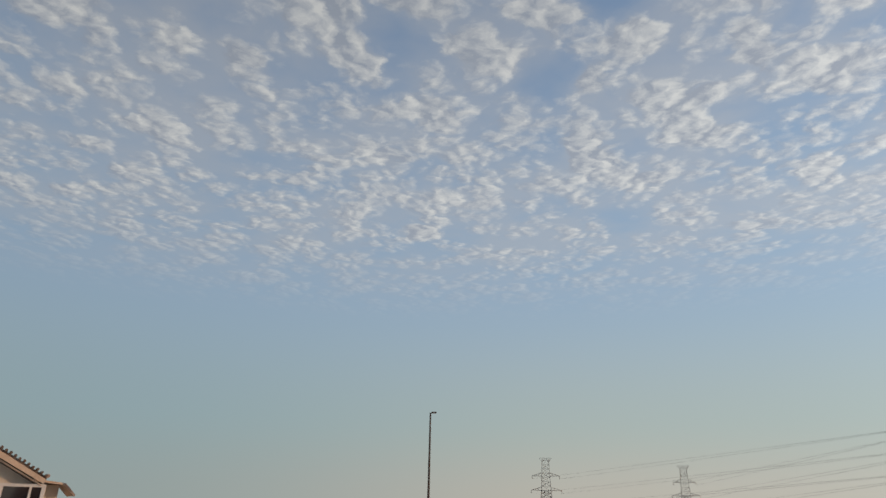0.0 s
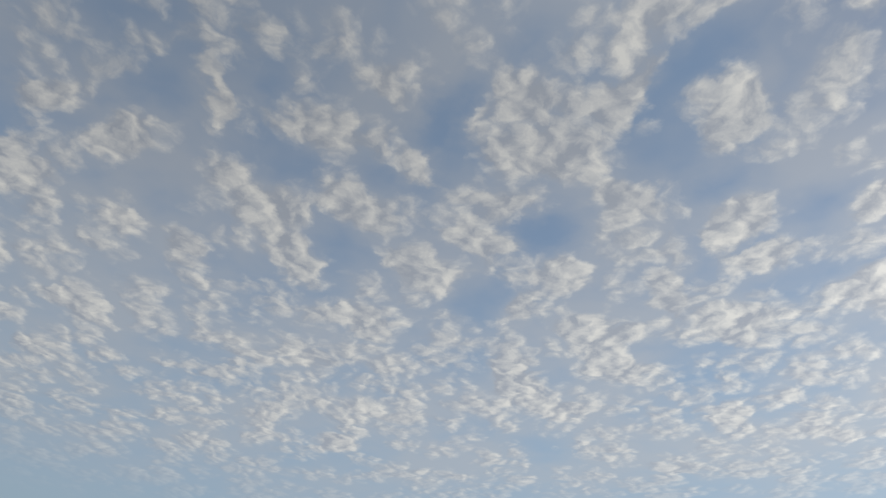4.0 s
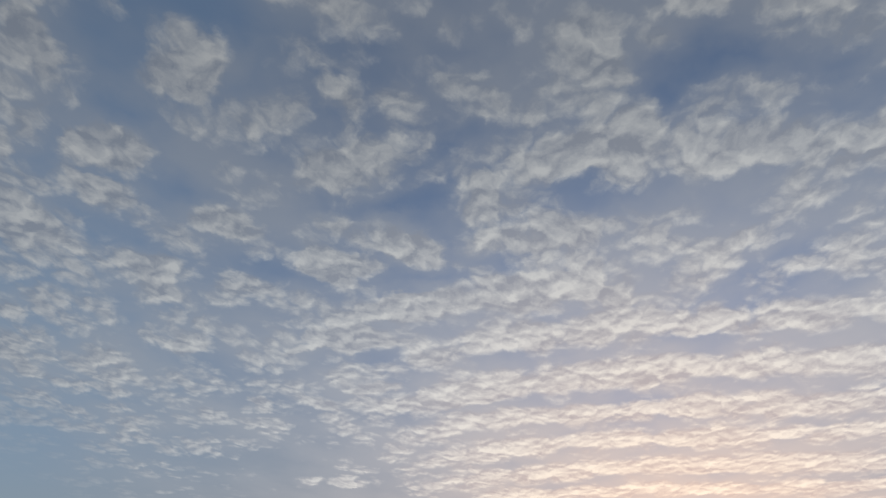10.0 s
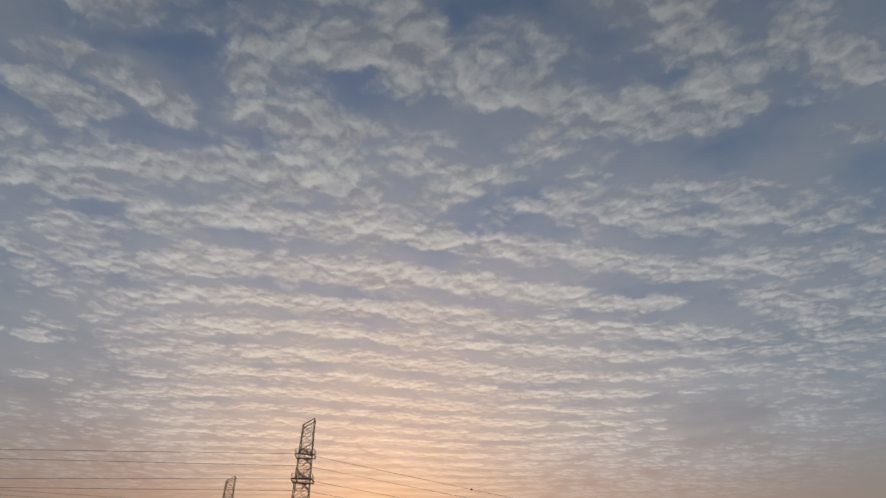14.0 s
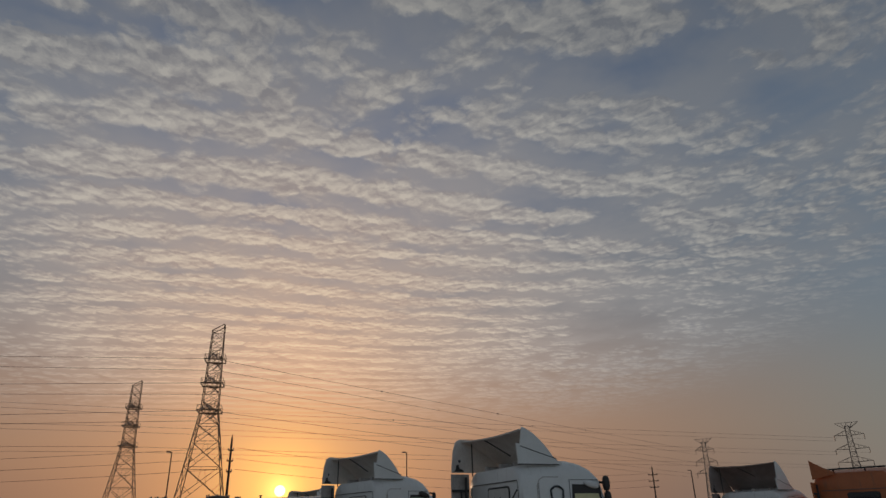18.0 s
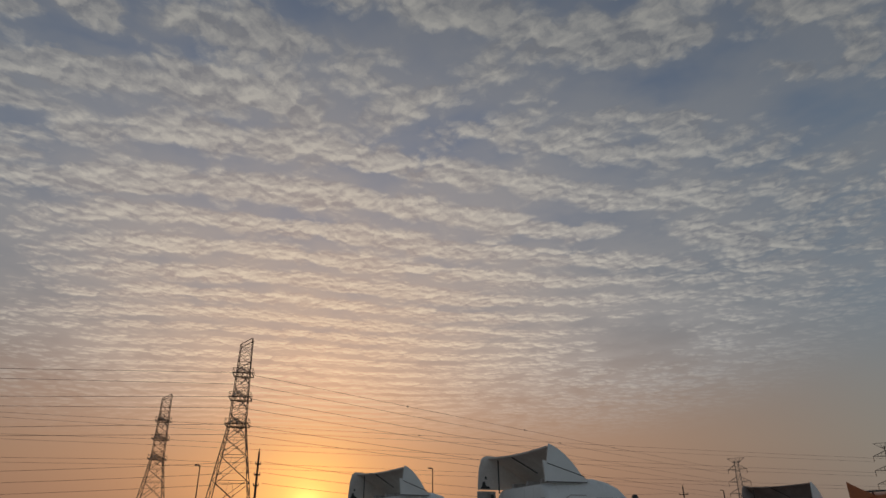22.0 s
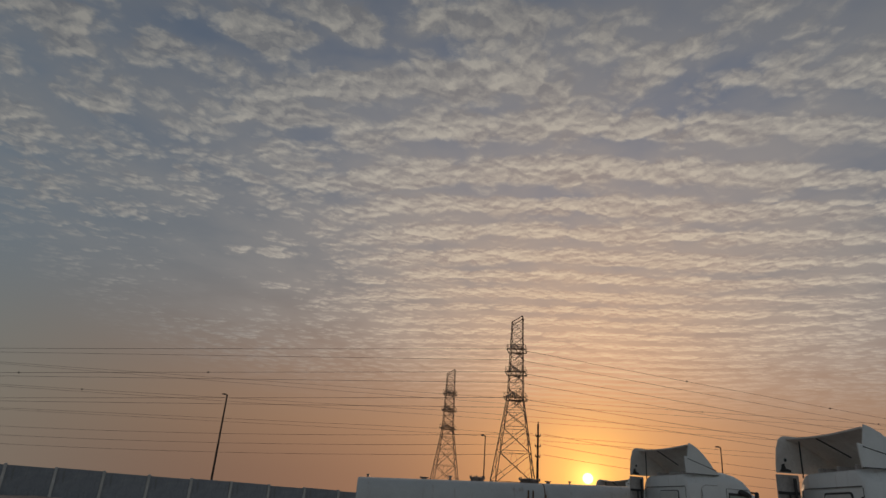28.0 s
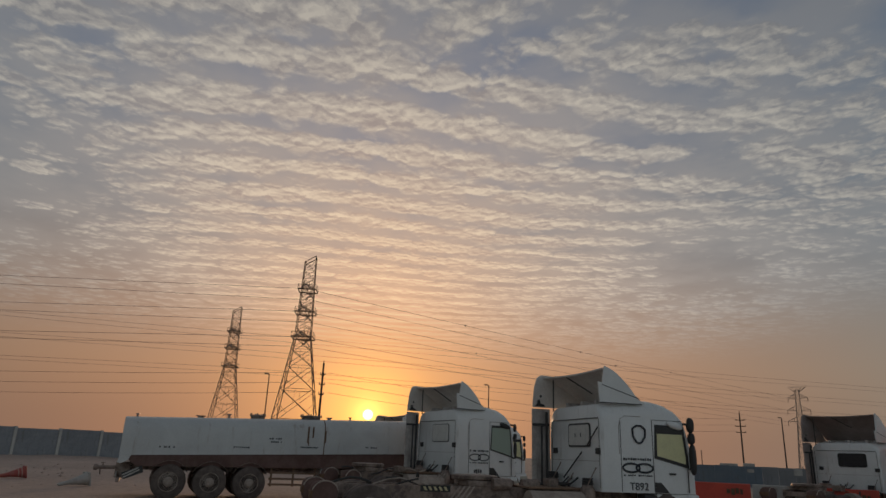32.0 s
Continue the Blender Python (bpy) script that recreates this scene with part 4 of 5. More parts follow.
    if number:
        curve_data = bpy.data.curves.new("fleet_number", "FONT")
        curve_data.body, curve_data.size, curve_data.extrude = number, 0.22, 0.003
        curve_data.align_x = "CENTER"
        text = new("fleet_number", curve_data)
        bpy.context.view_layer.update()
        me = bpy.data.meshes.new_from_object(text.evaluated_get(bpy.context.evaluated_depsgraph_get()))
        bpy.data.objects.remove(text)
        me.materials.append(INK)
        mark = new("fleet_number", me)
        mark.parent = g
        mark.matrix_local = Matrix.Translation((0.86, door_y - 0.010, 1.035)) @ pose(0, 0, 0, 90, 0, 0)
    elif marks:
        bars_of_writing(g, INK, 0.66, 1.05, 1.03, 1.16, door_y - 0.006, 5, seed + 9)
    # chassis rails, fifth wheel, tanks, mudguards
    bm = B()
    for y in (-0.43, 0.43):
        box(bm, -tail, 1.9, y - 0.04, y + 0.04, 0.72, 0.98, 0.01)
    for x in (-tail + 0.1, -1.7, -0.6):
        box(bm, x - 0.08, x + 0.08, -0.39, 0.39, 0.76, 0.92, 0.01)
    part("chassis_frame", bm, CHASSIS, g)
    bm = B()
    lathe(bm, [(0.46, 0.0), (0.5, 0.03), (0.5, 0.09), (0.44, 0.11)], 24, pose(-2.4, 0, 1.10))
    box(bm, -2.7, -2.1, -0.5, 0.5, 0.985, 1.10, 0.02)
    part("fifth_wheel", bm, CHASSIS, g, "greasy fifth wheel coupling")
    bm = B()
    rod(bm, (-1.55, -0.92, 0.66), (-0.35, -0.92, 0.66), 0.30, sides=18)
    part("fuel_tank", bm, RIM, g, smooth=True)
    bm = B()
    box(bm, -1.5, -0.1, -0.85, 0.85, 0.99, 1.02)
    part("catwalk", bm, STEEL, g)
    bm = B()
    box(bm, step[0], step[1], -1.139, -1.10, 0.90, 1.02)
    guard = part("side_guard", bm, BLACK, g)
    for k in range(round((step[1] - step[0] - 0.06) / 0.105)):
        x = step[0] + 0.04 + 0.105 * k
        bm = B()
        slab(bm, [(x, 0.995), (x + 0.05, 0.995), (x + 0.09, 0.925), (x + 0.04, 0.925)], 0.006, Matrix.Translation((0, -1.14, 0)) @ pose(0, 0, 0, 90, 0, 0))
        part("stripe", bm, REFLECT, guard)
    for x in (axles if tail > 4 else axles[:1]):
        for y, out in ((-1.05, -1), (1.05, 1)):
            wheel_set(g, x, y, rear_r, r=rear_r, out=out, double=True)
        for y in (-0.98, 0.98) if guards else ():
            bm = B()
            loft(bm, [[(x + 0.575 * math.cos(a0), yy, 0.53 + (0.575 + dz) * math.sin(a0)) for yy, dz in ((y - 0.27, 0.0), (y + 0.27, 0.0), (y + 0.27, 0.02), (y - 0.27, 0.02))]
                      for a0 in [radians(20 + 140 * k / 9) for k in range(10)]])
            guard = part("mudguard", bm, CHASSIS, g)
            # highlight on the guard's rim, built as a pale bar
            bm = B()
            ring_bm(bm, [(x + 0.585 * math.cos(a0), y - 0.275, 0.53 + 0.595 * math.sin(a0)) for a0 in [radians(20 + 140 * k / 9) for k in range(10)]], 0.014, closed=False)
            part("guard_edge", bm, RIM, guard, "pale bar for the sheen along the mudguard's edge")
    for y, out in ((-1.05, -1), (1.05, 1)):
        wheel_set(g, 1.55, y * 1.02, 0.50, out=out)
    for k in range(5):
        x, y = -0.75 - 0.42 * k, rng.uniform(-0.6, 0.6)
        bm = B()
        if k % 2:
            rod(bm, (x - 0.2, y, 1.05), (x + 0.2, y, 1.05), rng.uniform(0.07, 0.13), sides=10)
            part("air_tank", bm, CHASSIS, g)
        else:
            box(bm, x - 0.12, x + 0.12, y - 0.16, y + 0.16, 1.0, 1.0 + rng.uniform(0.10, 0.26), 0.03)
            part("valve_box", bm, CHASSIS, g)
    for y in (-0.22, 0.05, 0.24):
        bm = B()
        spots = [(-0.03, y, 1.22), (-0.20, y * 0.8, 1.08), (-0.75, y * 0.9, 1.06), (-1.3, y * 0.5, 1.05)]
        for a0, a1 in zip(spots, spots[1:]):
            rod(bm, a0, a1, 0.022, sides=6)
        part("air_hose", bm, BLACK, g)
    for y in (-0.85, 0.85):
        bm = B()
        pod(bm, (-tail - 0.22, y, 0.80), (0.26, 0.22, 0.24), 3.4)
        flap = part("tail_guard", bm, RUST, g, smooth=True)
        # rim sheen of the tail guard, likewise a pale bar
        bm = B()
        ring_bm(bm, [(-tail - 0.22 + 0.25 * math.cos(t), y - 0.20, 0.82 + 0.225 * math.sin(t)) for t in [radians(15 + 150 * k / 8) for k in range(9)]], 0.013, closed=False)
        part("guard_edge", bm, RIM, flap, "pale bar for the sheen along the guard's edge")
        bm = B()
        box(bm, -tail - 0.49, -tail - 0.44, y - 0.16, y + 0.16, 0.72, 0.86, 0.01)
        part("tail_lamp", bm, STREAK, flap)
    # slack pipes, a ladder rack and a long plate along the frame
    for k in range(4):
        x = step[0] + 0.72 + 0.10 * k
        bm = B()
        rod(bm, (x - 0.16, -1.12, 0.70), (x + 0.10, -1.08, 1.01), 0.018, sides=6)
        part("rack_bar", bm, RIM, g, "pale slanting rack bar")
    for k in range(6):
        x0, y0 = -0.4 - rng.random() * (tail - 1.2), rng.uniform(-0.9, 0.7)
        pts = [(x0 - 0.22 * i, y0 + 0.10 * math.sin(i * 1.3 + k), 1.0 + 0.09 * math.sin(i * 0.9 + k * 2.0)) for i in range(6)]
        bm = B()
        ring_bm(bm, pts, rng.uniform(0.014, 0.026), closed=False)
        part("air_line", bm, RIM if k % 2 else BLACK, g)
    return g


lorry(pose(14.41, -6.87, 0, 0, 0, -87.7), WHITE, "white sleeper-cab lorry with roof fairing and yellow sunshade, on sandy ground",
      top=3.6, tail=5.5, axles=(-4.88,), guards=False, step=(-3.9, -3.3), rear_r=0.50, number="T892", emblem=True, marks=True, shade=YELLOW, seed=3)
lorry(pose(20.97, -5.25, 0, 0, 0, -75.8) @ Matrix.Scale(1.05, 4) @ Matrix.Scale(0.9, 4, (1, 0, 0)), WHITE, "dusty white sleeper-cab lorry with roof fairing beside the tank trailer",
      top=3.6, tail=3.1, axles=(-2.3,), guards=False, step=(-1.3, -1.22), rear_r=0.45, marks=True, seed=4, struts=False)
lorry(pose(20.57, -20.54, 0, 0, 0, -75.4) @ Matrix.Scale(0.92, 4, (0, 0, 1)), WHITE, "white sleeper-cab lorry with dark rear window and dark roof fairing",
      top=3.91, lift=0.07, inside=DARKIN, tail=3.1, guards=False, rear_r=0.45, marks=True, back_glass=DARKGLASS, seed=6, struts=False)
lorry(pose(17.62, -22.46, 0, 0, 0, -64.0), ORANGE, "orange sleeper-cab lorry with bare fairing braces on its roof",
      top=3.55, roof=0.28, fairing=False, back_glass=DARKGLASS, seed=8, struts=False)
lorry(pose(27.75, -8.16, 0, 0, 0, -78.0), WHITE, "white lorry parked behind another, only its front showing",
      top=3.3, shade=YELLOW, fairing=False, tail=3.1, seed=10, struts=False)


# ---------------------------------------------------------------- tank trailer


def tank_trailer(m):
    """Origin on the ground below the rearmost axle's near wheel face; x forward, y to its left (away)."""
    g = thing("tank_trailer", m, "long weathered pale tank trailer with rust-brown skirt", "tank trailer")
    x0, x1 = -1.46, 7.9
    half = 1.22

    def hull(x, grow=1.0):
        rise = 0.037 * (x - x0)  # the tank rides nose-up
        top, low = 2.343 + rise, 1.215 + rise
        c = 1.25
        pts = []
        side = [(-half, low), (-half, low + 0.35), (-half * 0.995, top - 0.44), (-half * 0.975, top - 0.30), (-half * 0.93, top - 0.185), (-half * 0.85, top - 0.09), (-half * 0.72, top - 0.028), (-half * 0.45, top)]
        for y, z in side + [(-y, z) for y, z in reversed(side)]:
            mid = (top + low) / 2
            pts.append((x, c + y * grow, mid + (z - mid) * (0.5 + 0.5 * grow)))
        return pts

    bm = B()
    loft(bm, [hull(x0, 0.97), hull(x0 + 0.015, 0.992), hull(x0 + 0.05)] + [hull(x0 + 0.05 + k * (x1 - x0 - 0.2) / 8) for k in range(1, 9)] + [hull(x1 - 0.05, 0.96), hull(x1, 0.88)])
    part("tank", bm, TANK, g, "pale painted steel tank", smooth=True)
    # skirt and rounded rear corner
    bm = B()
    slab(bm, [(x0 + 0.50, 0.92), (x0 + 0.30, 1.08), (x0 + 0.17, 1.22), (x1 - 0.1, 1.545), (x1 - 0.1, 1.12), (x1 - 3.2, 1.0)], 2.36, pose(0, 2.43, 0, 90, 0, 0))
    part("skirt", bm, RUST, g, "rust-brown steel skirt under the tank")
    bm = B()
    slab(bm, [(x0 + 0.02, 1.215), (x0 - 0.02, 1.02), (x0 + 0.06, 0.985), (x0 + 0.17, 1.02), (x0 + 0.27, 1.10), (x0 + 0.33, 1.225)], 2.40, pose(0, 2.45, 0, 90, 0, 0))
    part("rear_apron", bm, TANK, g, "pale curved apron under the tank's rear corner")
    bm = B()
    for y in (0.8, 1.7):
        box(bm, x0 + 0.3, x1 - 0.4, y - 0.06, y + 0.06, 0.80, 1.005)
    for k in range(6):
        box(bm, x0 + 0.5 + k * 1.5, x0 + 0.62 + k * 1.5, 0.75, 1.75, 0.84, 0.98)
    part("chassis_frame", bm, CHASSIS, g)
    # bands and seams round the tank
    for x, w in ((3.36, 0.02), (4.64, 0.032), (0.75, 0.015), (1.55, 0.015), (6.9, 0.015)):
        bm = B()
        a, b = hull(x - w / 2, 1.008), hull(x + w / 2, 1.008)
        loft(bm, [a, b])
        part("band" if w > 0.03 else "seam", bm, STREAK if w > 0.03 else TANK, g, "rusty strap round the tank" if w > 0.03 else "")
    for x, w, z0, z1 in ((4.06, 0.055, 1.78, 2.30), (4.22, 0.05, 1.95, 2.30), (4.1, 0.03, 1.70, 1.8), (4.66, 0.03, 1.8, 2.2)):
        bm = B()
        box(bm, x, x + w, 0.018, 0.03, z0, z1)
        part("rust_streak", bm, STREAK, g, "rust run down the side")
    for x, w, count in ((-0.40, 0.46, 7), (1.76, 0.50, 8), (3.86, 0.60, 12), (6.07, 0.42, 7)):
        z = 1.495 + 0.034 * (x + 0.4)
        bars_of_writing(g, INK, x, x + w, z - 0.03, z + 0.03, 0.024, count, int(x * 10) + 13)
    bars_of_writing(g, INK, 2.84, 3.26, 1.84, 1.90, 0.026, 6, 71)
    bars_of_writing(g, INK, 2.84, 3.26, 1.74, 1.80, 0.026, 8, 72)
    # manholes and fittings along the top

    def z_top(x):
        return 2.343 + 0.037 * (x - x0)

    for x, r in ((2.52, 0.22), (4.32, 0.32)):
        bm = B()
        lathe(bm, [(r, -0.03), (r, 0.07), (r * 1.15, 0.075), (r * 1.15, 0.11), (r * 0.6, 0.14), (0.03, 0.15)], 18, pose(x, 0.95, z_top(x)))
        for k in range(7):
            a = k * math.tau / 7
            rod(bm, (x + r * 1.1 * math.cos(a), 0.95 + r * 1.1 * math.sin(a), z_top(x) + 0.07), (x + r * 1.1 * math.cos(a), 0.95 + r * 1.1 * math.sin(a), z_top(x) + 0.17), 0.025, sides=6)
        part("manhole", bm, CHASSIS, g, "dark bolted manhole")
    for x, h, r in ((-1.15, 0.09, 0.03), (0.72, 0.06, 0.09), (1.60, 0.13, 0.045), (4.95, 0.07, 0.06), (5.70, 0.09, 0.03)):
        bm = B()
        rod(bm, (x, 0.9, z_top(x) - 0.04), (x, 0.9, z_top(x) + h), r, sides=10)
        box(bm, x - r * 1.6, x + r * 1.6, 0.9 - r, 0.9 + r, z_top(x) + h - 0.02, z_top(x) + h + 0.015)
        part("vent", bm, CHASSIS, g)
    # three twin-wheeled axles under curved guards
    for k in range(3):
        x = 1.18 * k
        wheel_set(g, x, 0.16, 0.50, out=-1, double=True)
        wheel_set(g, x, 2.34, 0.50, out=1, double=True)
        bm = B()
        rod(bm, (x, 0.2, 0.53), (x, 2.3, 0.53), 0.07)
        box(bm, x - 0.5, x + 0.5, 0.62, 0.72, 0.62, 0.70)
        part("axle", bm, CHASSIS, g)
        bm = B()
        loft(bm, [[(x + 0.57 * math.cos(t), y, 0.53 + (0.57 + dz) * math.sin(t)) for y, dz in ((0.0, 0.0), (0.70, 0.0), (0.70, 0.015), (0.0, 0.015))]
                  for t in [radians(25 + 130 * i / 9) for i in range(10)]])
        part("mudguard", bm, CHASSIS, g)
    # landing legs, locker and side rails ahead of the axles
    for y in (0.45, 2.05):
        bm = B()
        box(bm, 5.9, 6.08, y - 0.08, y + 0.08, 0.35, 0.995, 0.01)
        box(bm, 5.82, 6.16, y - 0.16, y + 0.16, 0.0, 0.06, 0.01)
        box(bm, 5.94, 6.04, y - 0.05, y + 0.05, 0.05, 0.36)
        part("landing_leg", bm, CHASSIS, g)
    bm = B()
    for z in (0.45, 0.62, 0.80):
        box(bm, 2.95, 4.5, 0.06, 0.10, z, z + 0.06)
    for x in (3.0, 3.7, 4.4):
        box(bm, x, x + 0.06, 0.10, 0.14, 0.42, 1.02)
    part("side_guard", bm, STEEL, g)
    bm = B()
    box(bm, 4.6, 5.2, 0.12, 0.75, 0.5, 0.99, 0.03)
    part("locker", bm, PALE, g)
    # rear: outlet pipe, bumper with striped boards
    bm = B()
    rod(bm, (x0 - 0.62, 0.7, 0.84), (x0 + 0.4, 0.7, 0.86), 0.055, sides=12)
    rod(bm, (x0 - 0.64, 0.7, 0.84), (x0 - 0.54, 0.7, 0.84), 0.085, sides=12)
    rod(bm, (x0 - 0.40, 0.7, 0.84), (x0 - 0.40, 0.7, 0.98), 0.02)
    rod(bm, (x0 - 0.46, 0.7, 0.82), (x0 - 0.44, 0.7, 0.64), 0.018)
    box(bm, x0 - 0.46, x0 - 0.34, 0.68, 0.72, 0.96, 0.985)
    part("outlet_pipe", bm, CHASSIS, g)
    bm = B()
    box(bm, x0 + 0.02, x0 + 0.12, 0.05, 2.45, 0.46, 0.58, 0.02)
    box(bm, x0 - 0.05, x0 + 0.35, 0.6, 0.75, 0.56, 0.99)
    box(bm, x0 - 0.05, x0 + 0.35, 1.75, 1.9, 0.56, 0.99)
    part("rear_bumper", bm, CHASSIS, g)
    for y in (0.06, 1.7):
        bm = B()
        box(bm, x0 - 0.005, x0 + 0.018, y, y + 0.70, 0.60, 0.74)
        board = part("marker_board", bm, PALE, g, "white board with dark stripes")
        bm = B()
        for k in range(4):
            slab(bm, [(y + 0.05 + k * 0.17, 0.61), (y + 0.12 + k * 0.17, 0.61), (y + 0.19 + k * 0.17, 0.73), (y + 0.12 + k * 0.17, 0.73)], 0.003,
                 Matrix.Translation((x0 - 0.007, 0, 0)) @ pose(0, 0, 0, 90, 0, 90))
        part("stripe", bm, BLACK, board)
    # slanted near-side light board
    bm = B()
    tilt = Matrix.Translation((x0 + 0.44, 0.02, 0.74)) @ pose(0, 0, 0, 0, -22, 0)
    box(bm, -0.28, 0.28, -0.02, 0.0, -0.10, 0.10, 0.0, tilt)
    board = part("light_board", bm, BLACK, g, "tilted dark and white striped board")
    for z in (-0.015, 0.055):
        bm = B()
        box(bm, -0.27, 0.20, -0.026, -0.021, z - 0.02, z + 0.02, 0.0, tilt @ pose(0, 0, 0, 0, -6, 0))
        part("stripe", bm, PALE, board)
    return g


tank_trailer(pose(22.14, 2.66, 0, 0, 0, -81.0))

# another lorry stands beyond the tank: only its fairing shows above
lorry(pose(33.45, -6.08, 0, 0, 0, -75.8), WHITE, "white lorry beyond the tank trailer, only its roof fairing showing", top=3.40, seed=14, struts=False, tail=3.1)

# ---------------------------------------------------------------- barriers, cones, far fence


def barrier(m, material, label):
    bm = B()
    prof = [(-0.24, 0.0), (0.24, 0.0), (0.24, 0.12), (0.13, 0.42), (0.09, 0.98), (0.05, 1.0), (-0.05, 1.0), (-0.09, 0.98), (-0.13, 0.42), (-0.24, 0.12)]
    loft(bm, [[(x, y, z) for y, z in prof] for x in (-0.95, -0.93, 0.93, 0.95)])
    ob = thing("road_barrier", m, label, "road barrier", "plastic road barriers")
    part("body", bm, material, ob)
    bm = B()
    for x in (-0.5, 0.5):
        box(bm, x - 0.12, x + 0.12, -0.26, -0.10, 0.02, 0.10)
    part("fork_slot", bm, BLACK, ob)
    if material is SCARLET:
        bars_of_writing(ob, STREAK, 0.15, 0.75, 0.6, 0.85, -0.125, 4, 5)
    return ob


for az, mat, lab in ((126.6, SCARLET, "scarlet plastic road barrier with faded writing"), (130.7, PALE, "dusty white plastic road barrier"), (134.8, SCARLET, "scarlet plastic road barrier with faded writing")):
    barrier(at(az, 27.5), mat, lab)


def cone(x, y, heading, material, label):
    """A tall road cone lying on its side, its foot to one side."""
    ob = thing("traffic_cone", pose(x, y, 0.0, 0, 0, heading), label, "traffic cone", "fallen traffic cones")
    bm = B()
    lean = pose(0, 0, 0.235, 0, -90 - 11, 0)
    lathe(bm, [(0.225, 0.0), (0.215, 0.03), (0.15, 0.30), (0.085, 0.60), (0.055, 0.98), (0.035, 1.0)], 16, lean)
    part("body", bm, material, ob, smooth=True)
    bm = B()
    box(bm, -0.24, 0.24, -0.24, 0.24, -0.06, 0.0, 0.02, lean)
    part("foot", bm, material, ob)
    for h in (0.10, 0.22) if material is RED else ():
        bm = B()
        r = 0.225 - 0.235 * h
        lathe(bm, [(r + 0.004, h - 0.022), (r + 0.006, h), (r + 0.002, h + 0.022)], 16, lean)
        part("band", bm, BAND, ob, "dusty pink band", smooth=True)
    return ob


for x, y, h, mat, lab in ((29.7, 11.5, -56, RED, "faded red road cone fallen on sandy ground"), (31.8, 10.5, -60, RED, "faded red road cone fallen on sandy ground"),
                          (32.1, 9.5, -62, RED, "faded red road cone fallen beside another"), (28.0, 6.2, -50, PALE, "dusty white road cone fallen on sandy ground")):
    cone(x, y, h, mat, lab)


def far_fence():
    """A long low blue sheet-metal hoarding with a roofline of oddments behind it."""
    f = thing("hoarding", at(129.5, 62.0), "low faded blue sheet-metal hoarding", "hoarding")
    for k in range(14):
        bm = B()
        w = 1.2
        x = -8.4 + k * w
        box(bm, x, x + w - 0.006, 0.0, 0.08, -0.1, 1.62 + 0.02 * math.sin(k * 2.1), 0.01)
        for j in range(4):
            box(bm, x + 0.12 + j * 0.28, x + 0.2 + j * 0.28, -0.03, 0.0, 0.0, 1.58)
        part("sheet", bm, BLUE if k < 7 else GREYSHEET, f)
    for x, z, w, h in ((-6.2, 1.1, 0.22, 0.30), (-1.1, 1.15, 0.5, 0.25), (2.3, 1.05, 0.6, 0.5)):
        bm = B()
        box(bm, x, x + w, -0.06, -0.031, z, z + h)
        part("notice", bm, PALE, f)
    for x, w, h in ((-4.6, 0.05, 1.1), (-3.2, 1.4, 0.10), (-1.4, 0.9, 0.16), (5.2, 0.05, 0.9)):
        bm = B()
        box(bm, x, x + w, 0.5, 0.9, 0.0, 1.7 + h, 0.02)
        solid("stacked_goods", bm, PALE if w > 0.3 else STEEL, at(129.5, 62.0), "pale goods stacked behind the blue hoarding", "goods")


far_fence()

# ---------------------------------------------------------------- street lamps and poles


def street_lamp(az, el, h, label="dark tall street lamp with one short arm", arm=-1, r=0.085):
    dist = (h - EYE) / math.tan(radians(el))
    g = thing("street_lamp", at(az, dist), label, "street lamp", "street lamps")
    bm = B()
    rod(bm, (0, 0, -0.1), (0, 0, h), r, r * 0.6, 10)
    part("column", bm, WOOD, g, smooth=True)
    bm = B()
    rod(bm, (0, 0, h - 0.05), (arm * 0.2, 0, h + 0.03), 0.045)
    part("arm", bm, WOOD, g)
    bm = B()
    box(bm, min(arm * 0.08, arm * 0.5), max(arm * 0.08, arm * 0.5), -0.1, 0.1, h - 0.03, h + 0.08, 0.03)
    head = part("head", bm, WOOD, g)
    bm = B()
    box(bm, min(arm * 0.14, arm * 0.44), max(arm * 0.14, arm * 0.44), -0.08, 0.08, h - 0.045, h - 0.031)
    part("lens", bm, LAMP, head)
    bm = B()
    box(bm, -0.2, 0.2, -0.2, 0.2, -0.1, 0.25, 0.03)
    part("base", bm, POST, g)


street_lamp(0.78, 7.84, 9.0, arm=1, r=0.11)
street_lamp(68.0, 7.32, 10.4, r=0.12)
street_lamp(89.75, 5.84, 9.0)
street_lamp(108.4, 5.80, 9.0)
street_lamp(131.2, 3.62, 9.0, r=0.13)


def cable(a, b, sag, radius, label, group, sides=4, steps=28):
    """A hanging cable from a to b."""
    a, b = Vector(a), Vector(b)
    flat = Vector((b.x - a.x, b.y - a.y, 0)).normalized()
    across = Vector((-flat.y, flat.x, 0))
    secs = []
    for i in range(steps + 1):
        t = i / steps
        c = a.lerp(b, t) - Vector((0, 0, 4 * sag * t * (1 - t)))
        secs.append([c + across * radius * math.cos(k * math.tau / sides) + Vector((0, 0, radius * math.sin(k * math.tau / sides))) for k in range(sides)])
    bm = B()
    loft(bm, secs)
    return solid("power_cable", bm, CABLE, Matrix(), label, "power cable", group)


def on_cable(a, b, sag, t):
    return Vector(a).lerp(Vector(b), t) - Vector((0, 0, 4 * sag * t * (1 - t)))


